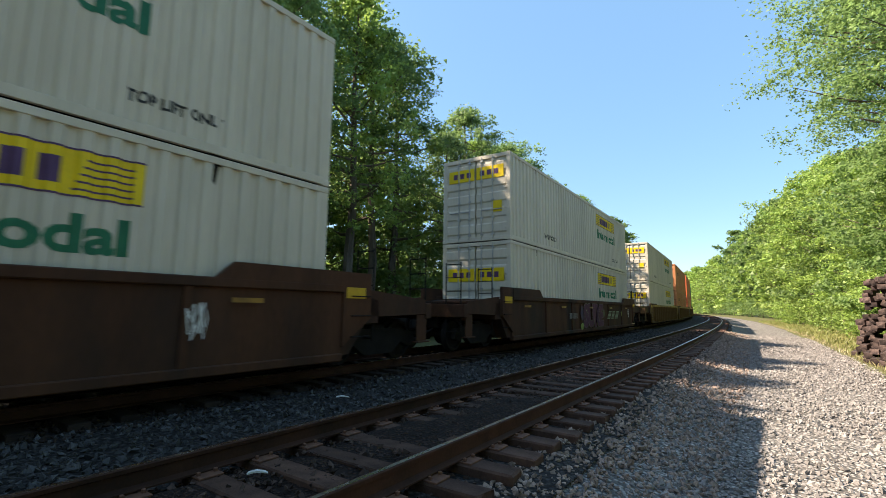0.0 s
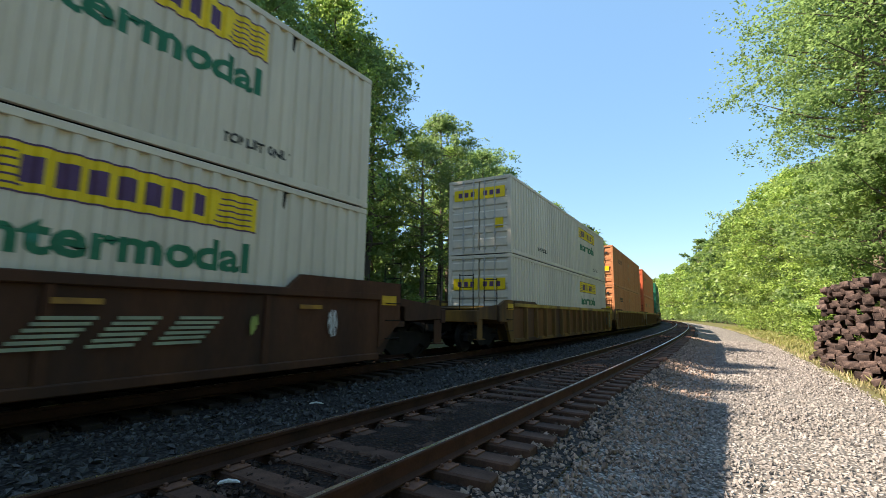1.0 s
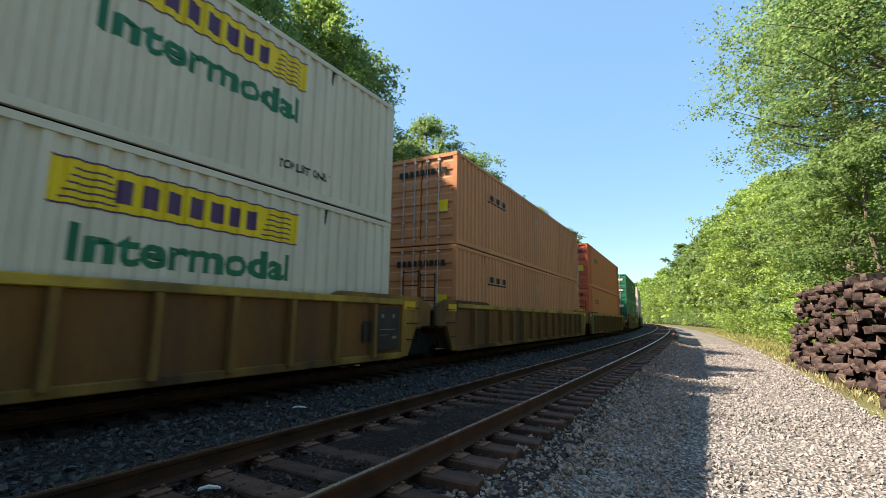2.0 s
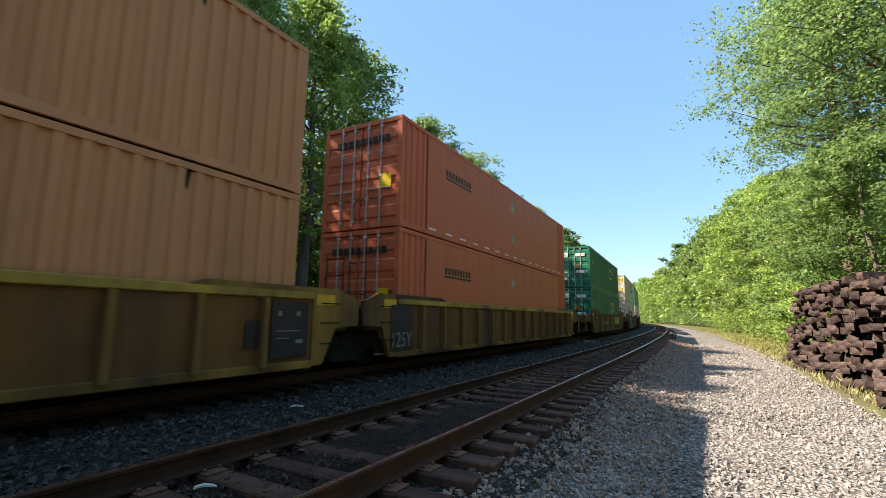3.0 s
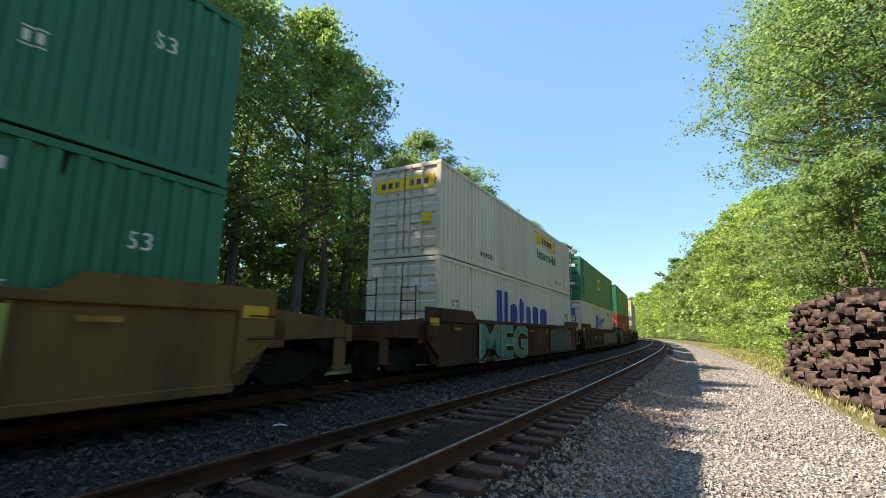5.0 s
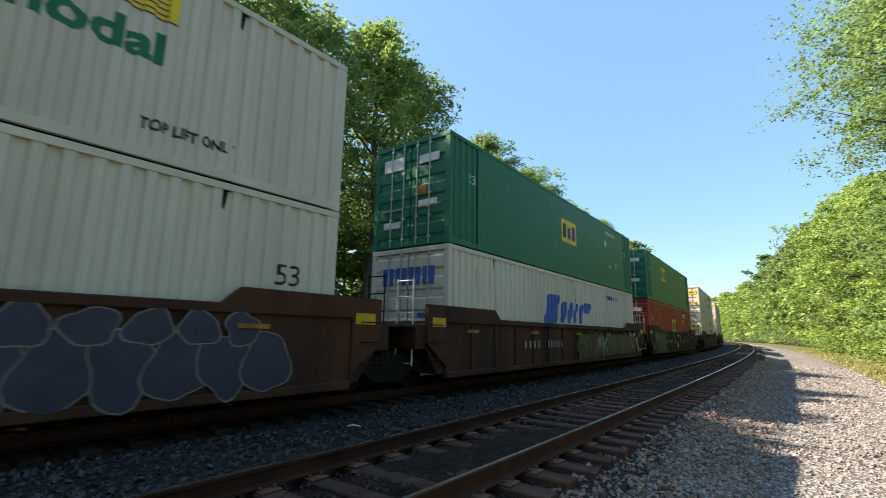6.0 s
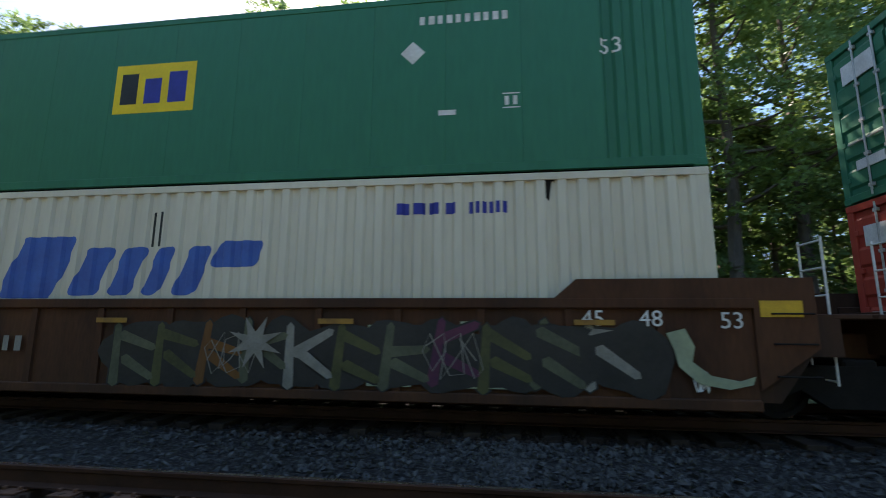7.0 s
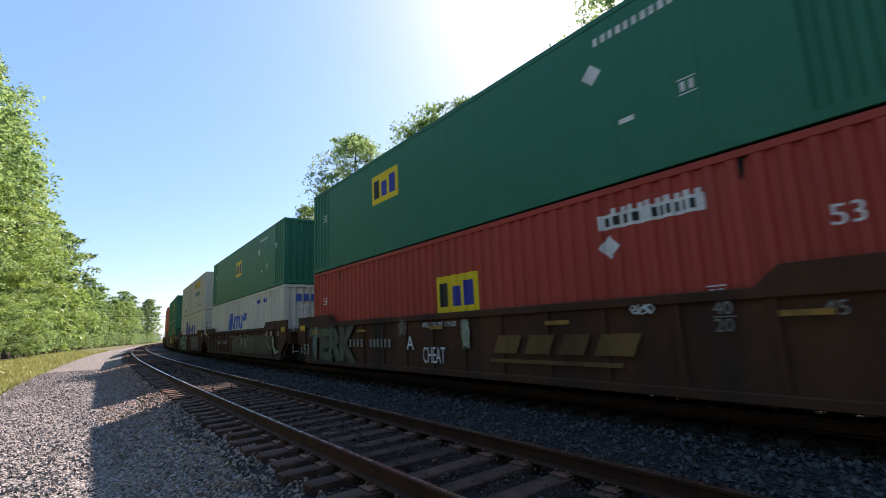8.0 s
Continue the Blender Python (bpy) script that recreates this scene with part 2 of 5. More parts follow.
M = {
    "white_box": surface("white_container_paint", (0.61, 0.545, 0.445), (0.50, 0.445, 0.36), 0.5, scale=0.9, fine=14, streak=6, bump=0.06, grime=(0.40, 0.37, 0.30), grime_at=0.70),
    "cream_box": surface("cream_container_paint", (0.63, 0.57, 0.46), (0.52, 0.47, 0.38), 0.5, scale=0.9, fine=14, streak=6, bump=0.06, grime=(0.45, 0.42, 0.34), grime_at=0.72),
    "orange_box": surface("orange_container_paint", (0.57, 0.130, 0.060), (0.48, 0.108, 0.051), 0.55, scale=0.9, fine=14, streak=6, bump=0.06, grime=(0.36, 0.13, 0.06), grime_at=0.68),
    "faded_box": surface("faded_orange_container_paint", (0.56, 0.232, 0.105), (0.44, 0.18, 0.085), 0.6, scale=0.9, fine=14, streak=6, bump=0.06, grime=(0.40, 0.20, 0.11), grime_at=0.68),
    "green_box": surface("green_container_paint", (0.020, 0.165, 0.092), (0.016, 0.125, 0.073), 0.45, scale=0.9, fine=14, streak=6, bump=0.06, grime=(0.05, 0.17, 0.10), grime_at=0.72),
    "red_box": surface("red_container_paint", (0.42, 0.055, 0.035), (0.33, 0.045, 0.03), 0.5, scale=0.9, fine=14, streak=6, bump=0.06, grime=(0.24, 0.06, 0.04), grime_at=0.70),
    "brown_car": surface("brown_freight_car_paint", (0.092, 0.036, 0.017), (0.048, 0.021, 0.012), 0.85, scale=1.4, fine=24, streak=4, bump=0.12, grime=(0.026, 0.018, 0.014), grime_at=0.58),
    "yellow_car": surface("weathered_yellow_freight_car_paint", (0.34, 0.180, 0.034), (0.17, 0.085, 0.024), 0.85, scale=1.4, fine=24, streak=5, bump=0.12, grime=(0.065, 0.036, 0.020), grime_at=0.47),
    "tan_car": surface("tan_freight_car_paint", (0.175, 0.098, 0.032), (0.105, 0.058, 0.023), 0.85, scale=1.4, fine=24, streak=4, bump=0.12, grime=(0.055, 0.034, 0.020), grime_at=0.6),
    "rust_panel": surface("rusty_brown_panel_paint", (0.205, 0.088, 0.024), (0.115, 0.050, 0.018), 0.85, scale=1.4, fine=24, streak=5, bump=0.12, grime=(0.085, 0.045, 0.027), grime_at=0.58),
    "olive": surface("olive_spray_paint", (0.085, 0.085, 0.035), (0.05, 0.05, 0.025), 0.6, scale=2, fine=20, bump=0.03),
    "sill_yellow": surface("sill_yellow_paint", (0.46, 0.285, 0.04), (0.27, 0.165, 0.035), 0.6, scale=1.8, fine=24, bump=0.1, grime=(0.12, 0.075, 0.03), grime_at=0.52),
    "steel_dark": surface("dark_cast_steel", (0.014, 0.011, 0.009), (0.008, 0.007, 0.006), 0.9, 0.0, scale=4, fine=40),
    "steel_bright": surface("worn_bright_steel", (0.60, 0.55, 0.50), (0.44, 0.39, 0.35), 0.30, 1.0, scale=5, fine=60, bump=0.01),
    "lock": surface("galvanised_lock_rod", (0.48, 0.48, 0.47), (0.34, 0.33, 0.31), 0.5, 0.4, scale=5, fine=50, bump=0.05),
    "rail": surface("rusty_rail_steel", (0.070, 0.027, 0.015), (0.034, 0.016, 0.010), 0.75, 0.2, scale=3, fine=40, bump=0.2),
    "tie": surface("weathered_timber", (0.102, 0.052, 0.035), (0.038, 0.020, 0.014), 0.85, scale=5, fine=55, bump=0.5, depth=0.012, per_object=0.3),
    "pile_tie": surface("old_creosoted_timber", (0.120, 0.082, 0.072), (0.026, 0.018, 0.018), 0.9, scale=7, fine=45, mix=0.35, bump=0.6, depth=0.012, per_object=0.55),
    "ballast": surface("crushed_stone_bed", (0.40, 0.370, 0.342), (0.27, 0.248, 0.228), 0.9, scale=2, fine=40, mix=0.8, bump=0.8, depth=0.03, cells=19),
    "stone": surface("crushed_grey_stone", (0.285, 0.260, 0.247), (0.165, 0.150, 0.141), 0.85, scale=9, fine=70, bump=0.3, island=0.34),
    "stone_rusty": surface("rust_stained_stone", (0.32, 0.235, 0.190), (0.18, 0.130, 0.104), 0.85, scale=9, fine=70, bump=0.3, island=0.45),
    # oil-stained stone, its colour also lowered to deepen the shade between the tracks
    "stone_dark": surface("oily_shaded_stone", (0.075, 0.073, 0.072), (0.034, 0.033, 0.032), 0.85, scale=9, fine=70, bump=0.3, island=0.45),
    # brown stained stone, with the dark below the cars put into its colour
    "stone_brown": surface("brown_oily_shaded_stone", (0.036, 0.024, 0.018), (0.018, 0.013, 0.011), 0.9, scale=9, fine=70, bump=0.3, island=0.45),
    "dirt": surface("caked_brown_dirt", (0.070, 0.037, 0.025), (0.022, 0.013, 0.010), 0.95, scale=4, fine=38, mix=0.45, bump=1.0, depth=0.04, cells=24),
    "stone_track": surface("brown_track_stone", (0.080, 0.049, 0.037), (0.038, 0.024, 0.019), 0.9, scale=9, fine=70, bump=0.3, island=0.5),
    # oil-stained bed, with shade from the train put into the colour
    "bed_dark": surface("oily_shaded_bed", (0.060, 0.055, 0.051), (0.030, 0.027, 0.025), 0.9, scale=2, fine=40, mix=0.8, bump=0.8, depth=0.03, cells=19),
    "soil": surface("grassy_soil", (0.12, 0.13, 0.045), (0.075, 0.062, 0.035), 0.95, scale=0.9, fine=16, mix=0.7, bump=0.6, depth=0.05),
    "bark": surface("grey_brown_bark", (0.16, 0.125, 0.095), (0.075, 0.058, 0.045), 0.9, scale=4, fine=30, bump=0.7, depth=0.03, streak=5),
    "plate": surface("rusted_tie_plate", (0.19, 0.085, 0.05), (0.11, 0.055, 0.038), 0.7, 0.2, scale=12, fine=60),
    "yellow": surface("yellow_panel_paint", (0.80, 0.56, 0.02), (0.66, 0.46, 0.02), 0.45, scale=1.5, fine=20, bump=0.03),
    "purple": surface("dark_purple_paint", (0.10, 0.05, 0.13), (0.08, 0.04, 0.10), 0.5, scale=3, fine=20, bump=0.03),
    "dkgreen": surface("dark_green_paint", (0.012, 0.16, 0.085), (0.01, 0.12, 0.065), 0.5, scale=3, fine=20, bump=0.03),
    "navy": surface("navy_blue_paint", (0.035, 0.045, 0.30), (0.03, 0.04, 0.22), 0.5, scale=3, fine=20, bump=0.03),
    "blue": surface("mid_blue_paint", (0.05, 0.13, 0.42), (0.05, 0.10, 0.32), 0.5, scale=3, fine=20, bump=0.03),
    "black": surface("black_paint", (0.03, 0.03, 0.03), (0.02, 0.02, 0.02), 0.5, scale=3, fine=20, bump=0.03),
    "whitepaint": surface("white_stencil_paint", (0.72, 0.71, 0.68), (0.50, 0.48, 0.45), 0.6, scale=3, fine=30, bump=0.03),
    "reflector": surface("amber_reflector", (0.34, 0.17, 0.03), (0.20, 0.10, 0.03), 0.5, scale=6, fine=40, bump=0.03),
    "plate_yellow": surface("amber_end_plate", (0.62, 0.36, 0.03), (0.45, 0.26, 0.03), 0.5, scale=5, fine=40, bump=0.03),
    "teal": surface("teal_spray_paint", (0.055, 0.23, 0.195), (0.05, 0.15, 0.13), 0.6, scale=2, fine=20, bump=0.03),
    "sage": surface("pale_green_spray_paint", (0.30, 0.34, 0.22), (0.20, 0.23, 0.16), 0.6, scale=2, fine=20, bump=0.03),
    "lime": surface("lime_spray_paint", (0.30, 0.36, 0.09), (0.20, 0.25, 0.07), 0.6, scale=2, fine=20, bump=0.03),
    "moss": surface("dull_moss_spray_paint", (0.105, 0.110, 0.070), (0.060, 0.063, 0.042), 0.7, scale=2, fine=20, bump=0.03),
    "plum": surface("plum_spray_paint", (0.115, 0.032, 0.058), (0.070, 0.026, 0.055), 0.7, scale=2, fine=20, bump=0.03),
    "mauve": surface("mauve_spray_paint", (0.085, 0.060, 0.095), (0.060, 0.045, 0.070), 0.7, scale=2, fine=20, bump=0.03),
    "deepblue": surface("deep_blue_spray_paint", (0.052, 0.054, 0.082), (0.040, 0.040, 0.058), 0.6, scale=2, fine=20, bump=0.03),
    "leaf_a": leafage("mid_green_leaves", (0.125, 0.218, 0.072), (0.230, 0.330, 0.110), 0.62),
    "leaf_b": leafage("yellow_green_leaves", (0.135, 0.245, 0.056), (0.305, 0.395, 0.092), 0.46),
    "leaf_c": leafage("dark_green_leaves", (0.110, 0.195, 0.064), (0.195, 0.285, 0.090), 0.62),
    "grass": leafage("grass_blades", (0.15, 0.21, 0.045), (0.34, 0.31, 0.12), 0.3),
    "straw": leafage("dry_grass_blades", (0.44, 0.37, 0.22), (0.33, 0.30, 0.14), 0.3),
    "chalk": surface("dulled_white_stencil", (0.25, 0.235, 0.205), (0.16, 0.15, 0.13), 0.7, scale=4, fine=40, bump=0.03),
    "paper": surface("weathered_white_scrap", (0.62, 0.62, 0.60), (0.45, 0.45, 0.42), 0.7, scale=20, fine=80),
}


# ---- mesh helpers ----
class Shape:
    """Collects corners and faces of one mesh."""

    def __init__(self):
        self.v, self.f, self.m, self.parts = [], [], [], []

    def add(self, verts, faces, slot=0):
        b = len(self.v)
        self.v += [tuple(p) for p in verts]
        self.f += [tuple(i + b for i in f) for f in faces]
        self.m += [slot] * len(faces)
        return self

    def box(self, x0, x1, y0, y1, z0, z1, c=0.006, slot=0):
        """A box with chamfered edges."""
        c = min(c, (x1 - x0) * 0.3, (y1 - y0) * 0.3, (z1 - z0) * 0.3)
        xs, ys, zs = (x0, x1), (y0, y1), (z0, z1)
        sx, sy, sz = (1, -1), (1, -1), (1, -1)
        v, idx = [], {}
        for i in (0, 1):
            for j in (0, 1):
                for k in (0, 1):
                    for ax in range(3):
                        p = [xs[i] + sx[i] * c, ys[j] + sy[j] * c, zs[k] + sz[k] * c]
                        p[ax] = (xs[i], ys[j], zs[k])[ax]
                        idx[i, j, k, ax] = len(v)
                        v.append(p)
        f = []
        for ax in range(3):
            o1, o2 = [a for a in range(3) if a != ax]
            for side in (0, 1):
                ring = []
                for a, b in ((0, 0), (1, 0), (1, 1), (0, 1)):
                    key = [0, 0, 0]
                    key[ax], key[o1], key[o2] = side, a, b
                    ring.append(idx[(*key, ax)])
                f.append(ring)
            for a in (0, 1):
                for b in (0, 1):
                    k0, k1 = [0, 0, 0], [0, 0, 0]
                    k0[o1] = k1[o1] = a
                    k0[o2] = k1[o2] = b
                    k0[ax], k1[ax] = 0, 1
                    f.append([idx[(*k0, o1)], idx[(*k1, o1)], idx[(*k1, o2)], idx[(*k0, o2)]])
        for i in (0, 1):
            for j in (0, 1):
                for k in (0, 1):
                    f.append([idx[i, j, k, 0], idx[i, j, k, 1], idx[i, j, k, 2]])
        return self.add(v, f, slot)

    def tube(self, a, b, r, r2=None, n=8, slot=0):
        a, b = Vector(a), Vector(b)
        r2 = r if r2 is None else r2
        q = (b - a).to_track_quat("Z", "Y")
        ring = [Vector((math.cos(2 * math.pi * i / n), math.sin(2 * math.pi * i / n), 0)) for i in range(n)]
        v = [a + q @ (p * r) for p in ring] + [b + q @ (p * r2) for p in ring]
        f = [(i, (i + 1) % n, n + (i + 1) % n, n + i) for i in range(n)] + [tuple(range(n))[::-1], tuple(range(n, 2 * n))]
        return self.add(v, f, slot)

    def prism(self, outline, y0, y1, slot=0):
        """An outline in x and z, drawn out along y."""
        n = len(outline)
        v = [(x, y0, z) for x, z in outline] + [(x, y1, z) for x, z in outline]
        f = [tuple(range(n)), tuple(range(n, 2 * n))[::-1]] + [(i, n + i, n + (i + 1) % n, (i + 1) % n) for i in range(n)]
        return self.add(v, f, slot)

    def mesh(self, name, *mats):
        me = bpy.data.meshes.new(name)
        me.from_pydata(self.v, [], self.f)
        for m in mats:
            me.materials.append(m)
        if any(self.m):
            me.polygons.foreach_set("material_index", self.m)
        bm = bmesh.new()
        bm.from_mesh(me)
        bmesh.ops.recalc_face_normals(bm, faces=bm.faces)
        bm.to_mesh(me)
        bm.free()
        return me


def part(name, me, parent, label=""):
    ob = new(name, me)
    ob.parent = parent
    if label:
        tagged(ob, label)
    return ob


def arc(s, u, z=0.0):
    """A point by its way along the line, its way out from the near rail, and its height."""
    a = s / RADIUS
    return ((RADIUS + u) * math.sin(a), CENTRE_Y - (RADIUS + u) * math.cos(a), z)


# ---- containers ----
LONG, WIDE, TALL = 16.15, 2.59, 2.91
FLUTE, DEEP = 0.29, 0.046


def flute(x):
    """How far the corrugated wall lies inside its outermost plane."""
    p = (x + 50 * FLUTE) % FLUTE
    if p < 0.11:
        return 0.0
    if p < 0.145:
        return DEEP * (p - 0.11) / 0.035
    if p < 0.255:
        return DEEP
    return DEEP * (FLUTE - p) / 0.035


def breaks(x0, x1):
    out = {x0, x1}
    k = math.floor(x0 / FLUTE) - 1
    while k * FLUTE < x1 + FLUTE:
        for o in (0, 0.11, 0.145, 0.255):
            if x0 < k * FLUTE + o < x1:
                out.add(round(k * FLUTE + o, 5))
        k += 1
    return sorted(out)


def fluted(x0, x1, z0, z1, y, sign, lift=0.0, slot=0, shape=None):
    """A corrugated sheet in the plane y, its flutes going inwards (sign +1: towards +y)."""
    xs = breaks(x0, x1)
    v = [(x, y + sign * (flute(x) - lift), z) for x in xs for z in (z0, z1)]
    f = [(2 * i, 2 * i + 2, 2 * i + 3, 2 * i + 1) for i in range(len(xs) - 1)]
    return (shape or Shape()).add(v, f, slot)


def lettering(body, x, z, height, y=-WIDE / 2 + 0.012, bold=0.0, corrugated=True, width=None, lift=0.003):
    """Words as a thin painted layer on a side, lying in the flutes."""
    cu = bpy.data.curves.new("words", "FONT")
    cu.body, cu.size, cu.offset, cu.resolution_u = body, 1.0, bold, 3
    ob = bpy.data.objects.new("words", cu)
    me = bpy.data.meshes.new_from_object(ob)
    bpy.data.objects.remove(ob)
    bm = bmesh.new()
    bm.from_mesh(me)
    xs, zs = [v.co.x for v in bm.verts], [v.co.y for v in bm.verts]
    k = height / (max(zs) - min(zs))
    kx = width / (max(xs) - min(xs)) if width else k
    x_low, z_low = min(xs), min(zs)
    for v in bm.verts:
        v.co = Vector((x + (v.co.x - x_low) * kx, 0, z + (v.co.y - z_low) * k))
    if corrugated:
        for b in breaks(x, x + (max(xs) - x_low) * kx)[1:-1]:
            bmesh.ops.bisect_plane(bm, geom=bm.verts[:] + bm.edges[:] + bm.faces[:], plane_co=(b, 0, 0), plane_no=(1, 0, 0))
    for v in bm.verts:
        v.co.y = y + (flute(v.co.x) if corrugated else 0) - lift
    bmesh.ops.recalc_face_normals(bm, faces=bm.faces)
    bm.to_mesh(me)
    bm.free()
    return me


def patches(rects, lean=0.0, y=-WIDE / 2 + 0.012, corrugated=True, lift=0.003):
    """Painted bars (x0, x1, z0, z1) lying in the flutes; lean slants them."""
    sh = Shape()
    for x0, x1, z0, z1 in rects:
        xs = breaks(x0, x1) if corrugated else [x0, x1]
        dx = lean * (z1 - z0)
        n = len(xs)
        rows = []
        for z, o in ((z0, 0.0), (z1, dx)):
            rows += [(x + o, y + (flute(x + o) if corrugated else 0) - lift, z) for x in xs]
        sh.parts.append(Shape().add(rows, [(i, i + 1, n + i + 1, n + i) for i in range(n - 1)]))
    return sh


def painted(outlines, corrugated=True, y=-WIDE / 2 + 0.012, lift=0.003):
    """Flat painted shapes, each an outline in x and z, laid into the flutes."""
    sh = Shape()
    for pts in outlines:
        bm = bmesh.new()
        bm.faces.new([bm.verts.new((px, 0, pz)) for px, pz in pts])
        if corrugated:
            for b in breaks(min(p[0] for p in pts), max(p[0] for p in pts))[1:-1]:
                bmesh.ops.bisect_plane(bm, geom=bm.verts[:] + bm.edges[:] + bm.faces[:], plane_co=(b, 0, 0), plane_no=(1, 0, 0))
        bm.verts.index_update()
        sh.parts.append(Shape().add([(v.co.x, y + (flute(v.co.x) if corrugated else 0) - lift, v.co.z) for v in bm.verts], [[v.index for v in f.verts] for f in bm.faces]))
        bm.free()
    return sh


def soft_block(x0, x1, z0, z1, lean=0.0, r=0.12):
    """The outline of a slanted block with rounded corners."""
    r = min(r, (x1 - x0) * 0.45, (z1 - z0) * 0.45)
    pts = []
    for cx, cz, a0 in ((x1 - r, z1 - r, 0), (x0 + r, z1 - r, 90), (x0 + r, z0 + r, 180), (x1 - r, z0 + r, 270)):
        for k in range(4):
            a = radians(a0 + 30 * k)
            pts.append((cx + r * math.cos(a), cz + r * math.sin(a)))
    return [(x + lean * (z - z0), z) for x, z in pts]


SHELLS = {}


def shell(look_name, smooth=False):
    """The meshes that all containers of one paint share."""
    if (look_name, smooth) in SHELLS:
        return SHELLS[look_name, smooth]
    paint = M[look_name]
    h, w = LONG / 2, WIDE / 2
    out = {}
    if smooth:
        side = Shape()
        out["side_plate"] = Shape().box(0.001, (LONG - 2.64) / 12 - 0.001, -w + 0.012, -w + 0.026, 0.14, TALL - 0.10, 0.0015).mesh("side_plate", paint)
        fluted(-h + 0.16, -h + 1.32, 0.14, TALL - 0.10, -w + 0.014, 1, shape=side)
        fluted(h - 1.32, h - 0.16, 0.14, TALL - 0.10, -w + 0.014, 1, shape=side)
        side.add([(x, -w + 0.029, z) for x in (-h + 1.3, h - 1.3) for z in (0.14, TALL - 0.1)], [(0, 2, 3, 1)])
    else:
        side = fluted(-h + 0.16, h - 0.16, 0.14, TALL - 0.10, -w + 0.012, 1)
    out["side_wall"] = side.mesh("side_wall", paint)
    far = fluted(-h + 0.16, h - 0.16, 0.14, TALL - 0.10, w - 0.012, -1)
    out["far_wall"] = far.mesh("side_wall", paint)
    end = Shape()
    ys = breaks(-w + 0.14, w - 0.14)
    end.add([(h - 0.02 - flute(y), y, z) for y in ys for z in (0.14, TALL - 0.1)], [(2 * i, 2 * i + 2, 2 * i + 3, 2 * i + 1) for i in range(len(ys) - 1)])
    out["end_wall"] = end.mesh("end_wall", paint)
    roof = Shape().box(-h + 0.1, h - 0.1, -w + 0.05, w - 0.05, TALL - 0.05, TALL - 0.02)
    for k in range(26):
        roof.box(-h + 0.45 + k * 0.6, -h + 0.75 + k * 0.6, -w + 0.15, w - 0.15, TALL - 0.022, TALL - 0.008)
    out["roof"] = roof.mesh("roof", paint)
    out["floor"] = Shape().box(-h + 0.1, h - 0.1, -w + 0.05, w - 0.05, 0.05, 0.14).mesh("floor", M["steel_dark"])
    out["top_rail"] = Shape().box(-h + 0.12, h - 0.12, -0.035, 0.035, TALL - 0.11, TALL - 0.005).mesh("top_rail", paint)
    out["bottom_rail"] = Shape().box(-h + 0.12, h - 0.12, -0.035, 0.035, 0.02, 0.155).mesh("bottom_rail", paint)
    post = Shape().box(-0.08, 0.08, -0.075, 0.075, 0.11, TALL - 0.11)
    for z in (0.0, TALL - 0.118):
        post.box(-0.09, 0.09, -0.083, 0.083, z, z + 0.118, 0.012)
        post.box(-0.05, 0.05, -0.086, -0.08, z + 0.035, z + 0.085, 0.002)
    out["corner_post"] = post.mesh("corner_post", paint)
    mid = Shape().box(-0.055, 0.055, -0.02, 0.02, 0.1, TALL - 0.1)
    mid.box(-0.10, 0.10, -0.03, 0.04, TALL - 0.125, TALL + 0.0, 0.01, 1).box(-0.10, 0.10, -0.03, 0.04, 0, 0.12, 0.01, 1)
    mid.prism([(-0.06, TALL - 0.12), (0.06, TALL - 0.12), (0.02, TALL - 0.42), (-0.025, TALL - 0.36)], -0.0225, -0.0195, 1)
    out["lifting_post"] = mid.mesh("lifting_post", paint, M["steel_dark"])
    out["header"] = Shape().box(0, 0.135, -w + 0.1, w - 0.1, TALL - 0.13, TALL - 0.005).mesh("header", paint)
    out["sill"] = Shape().box(0, 0.135, -w + 0.1, w - 0.1, 0.02, 0.15).mesh("sill", paint)
    outline = [(0.16, 0.03)]
    for k in range(5):
        z = 0.26 + k * 0.515
        outline += [(z, 0.03), (z + 0.05, 0.0), (z + 0.30, 0.0), (z + 0.35, 0.03)]
    outline.append((TALL - 0.14, 0.03))
    rib = Shape()
    k = len(outline)
    rib.add([(x, y, z) for y in (-0.565, 0.565) for z, x in outline] + [(0.07, y, z) for y in (-0.565, 0.565) for z in (0.16, TALL - 0.14)],
            [(i, i + 1, k + i + 1, k + i) for i in range(k - 1)] + [(2 * k, 2 * k + 1, 2 * k + 3, 2 * k + 2), (0, k, 2 * k + 2, 2 * k), (k - 1, 2 * k - 1, 2 * k + 3, 2 * k + 1), tuple(range(k)) + (2 * k + 1, 2 * k), tuple(range(k, 2 * k)) + (2 * k + 3, 2 * k + 2)])
    out["door"] = rib.mesh("door", paint)
    out["hinge"] = Shape().box(-0.014, 0.03, 0.49, 0.585, 0, 0.09, 0.006).mesh("hinge", paint)
    rod = Shape().tube((-0.02, 0, 0.06), (-0.02, 0, TALL - 0.05), 0.018)
    for z in (0.2, 0.75, 1.35, 2.0, TALL - 0.22):
        rod.box(-0.034, 0.02, -0.05, 0.05, z, z + 0.06, 0.005)
    rod.box(-0.05, -0.02, 0.0, 0.34, 1.02, 1.05, 0.005)
    out["lock_rod"] = rod.mesh("lock_rod", M["lock"])
    SHELLS[look_name, smooth] = out
    return out


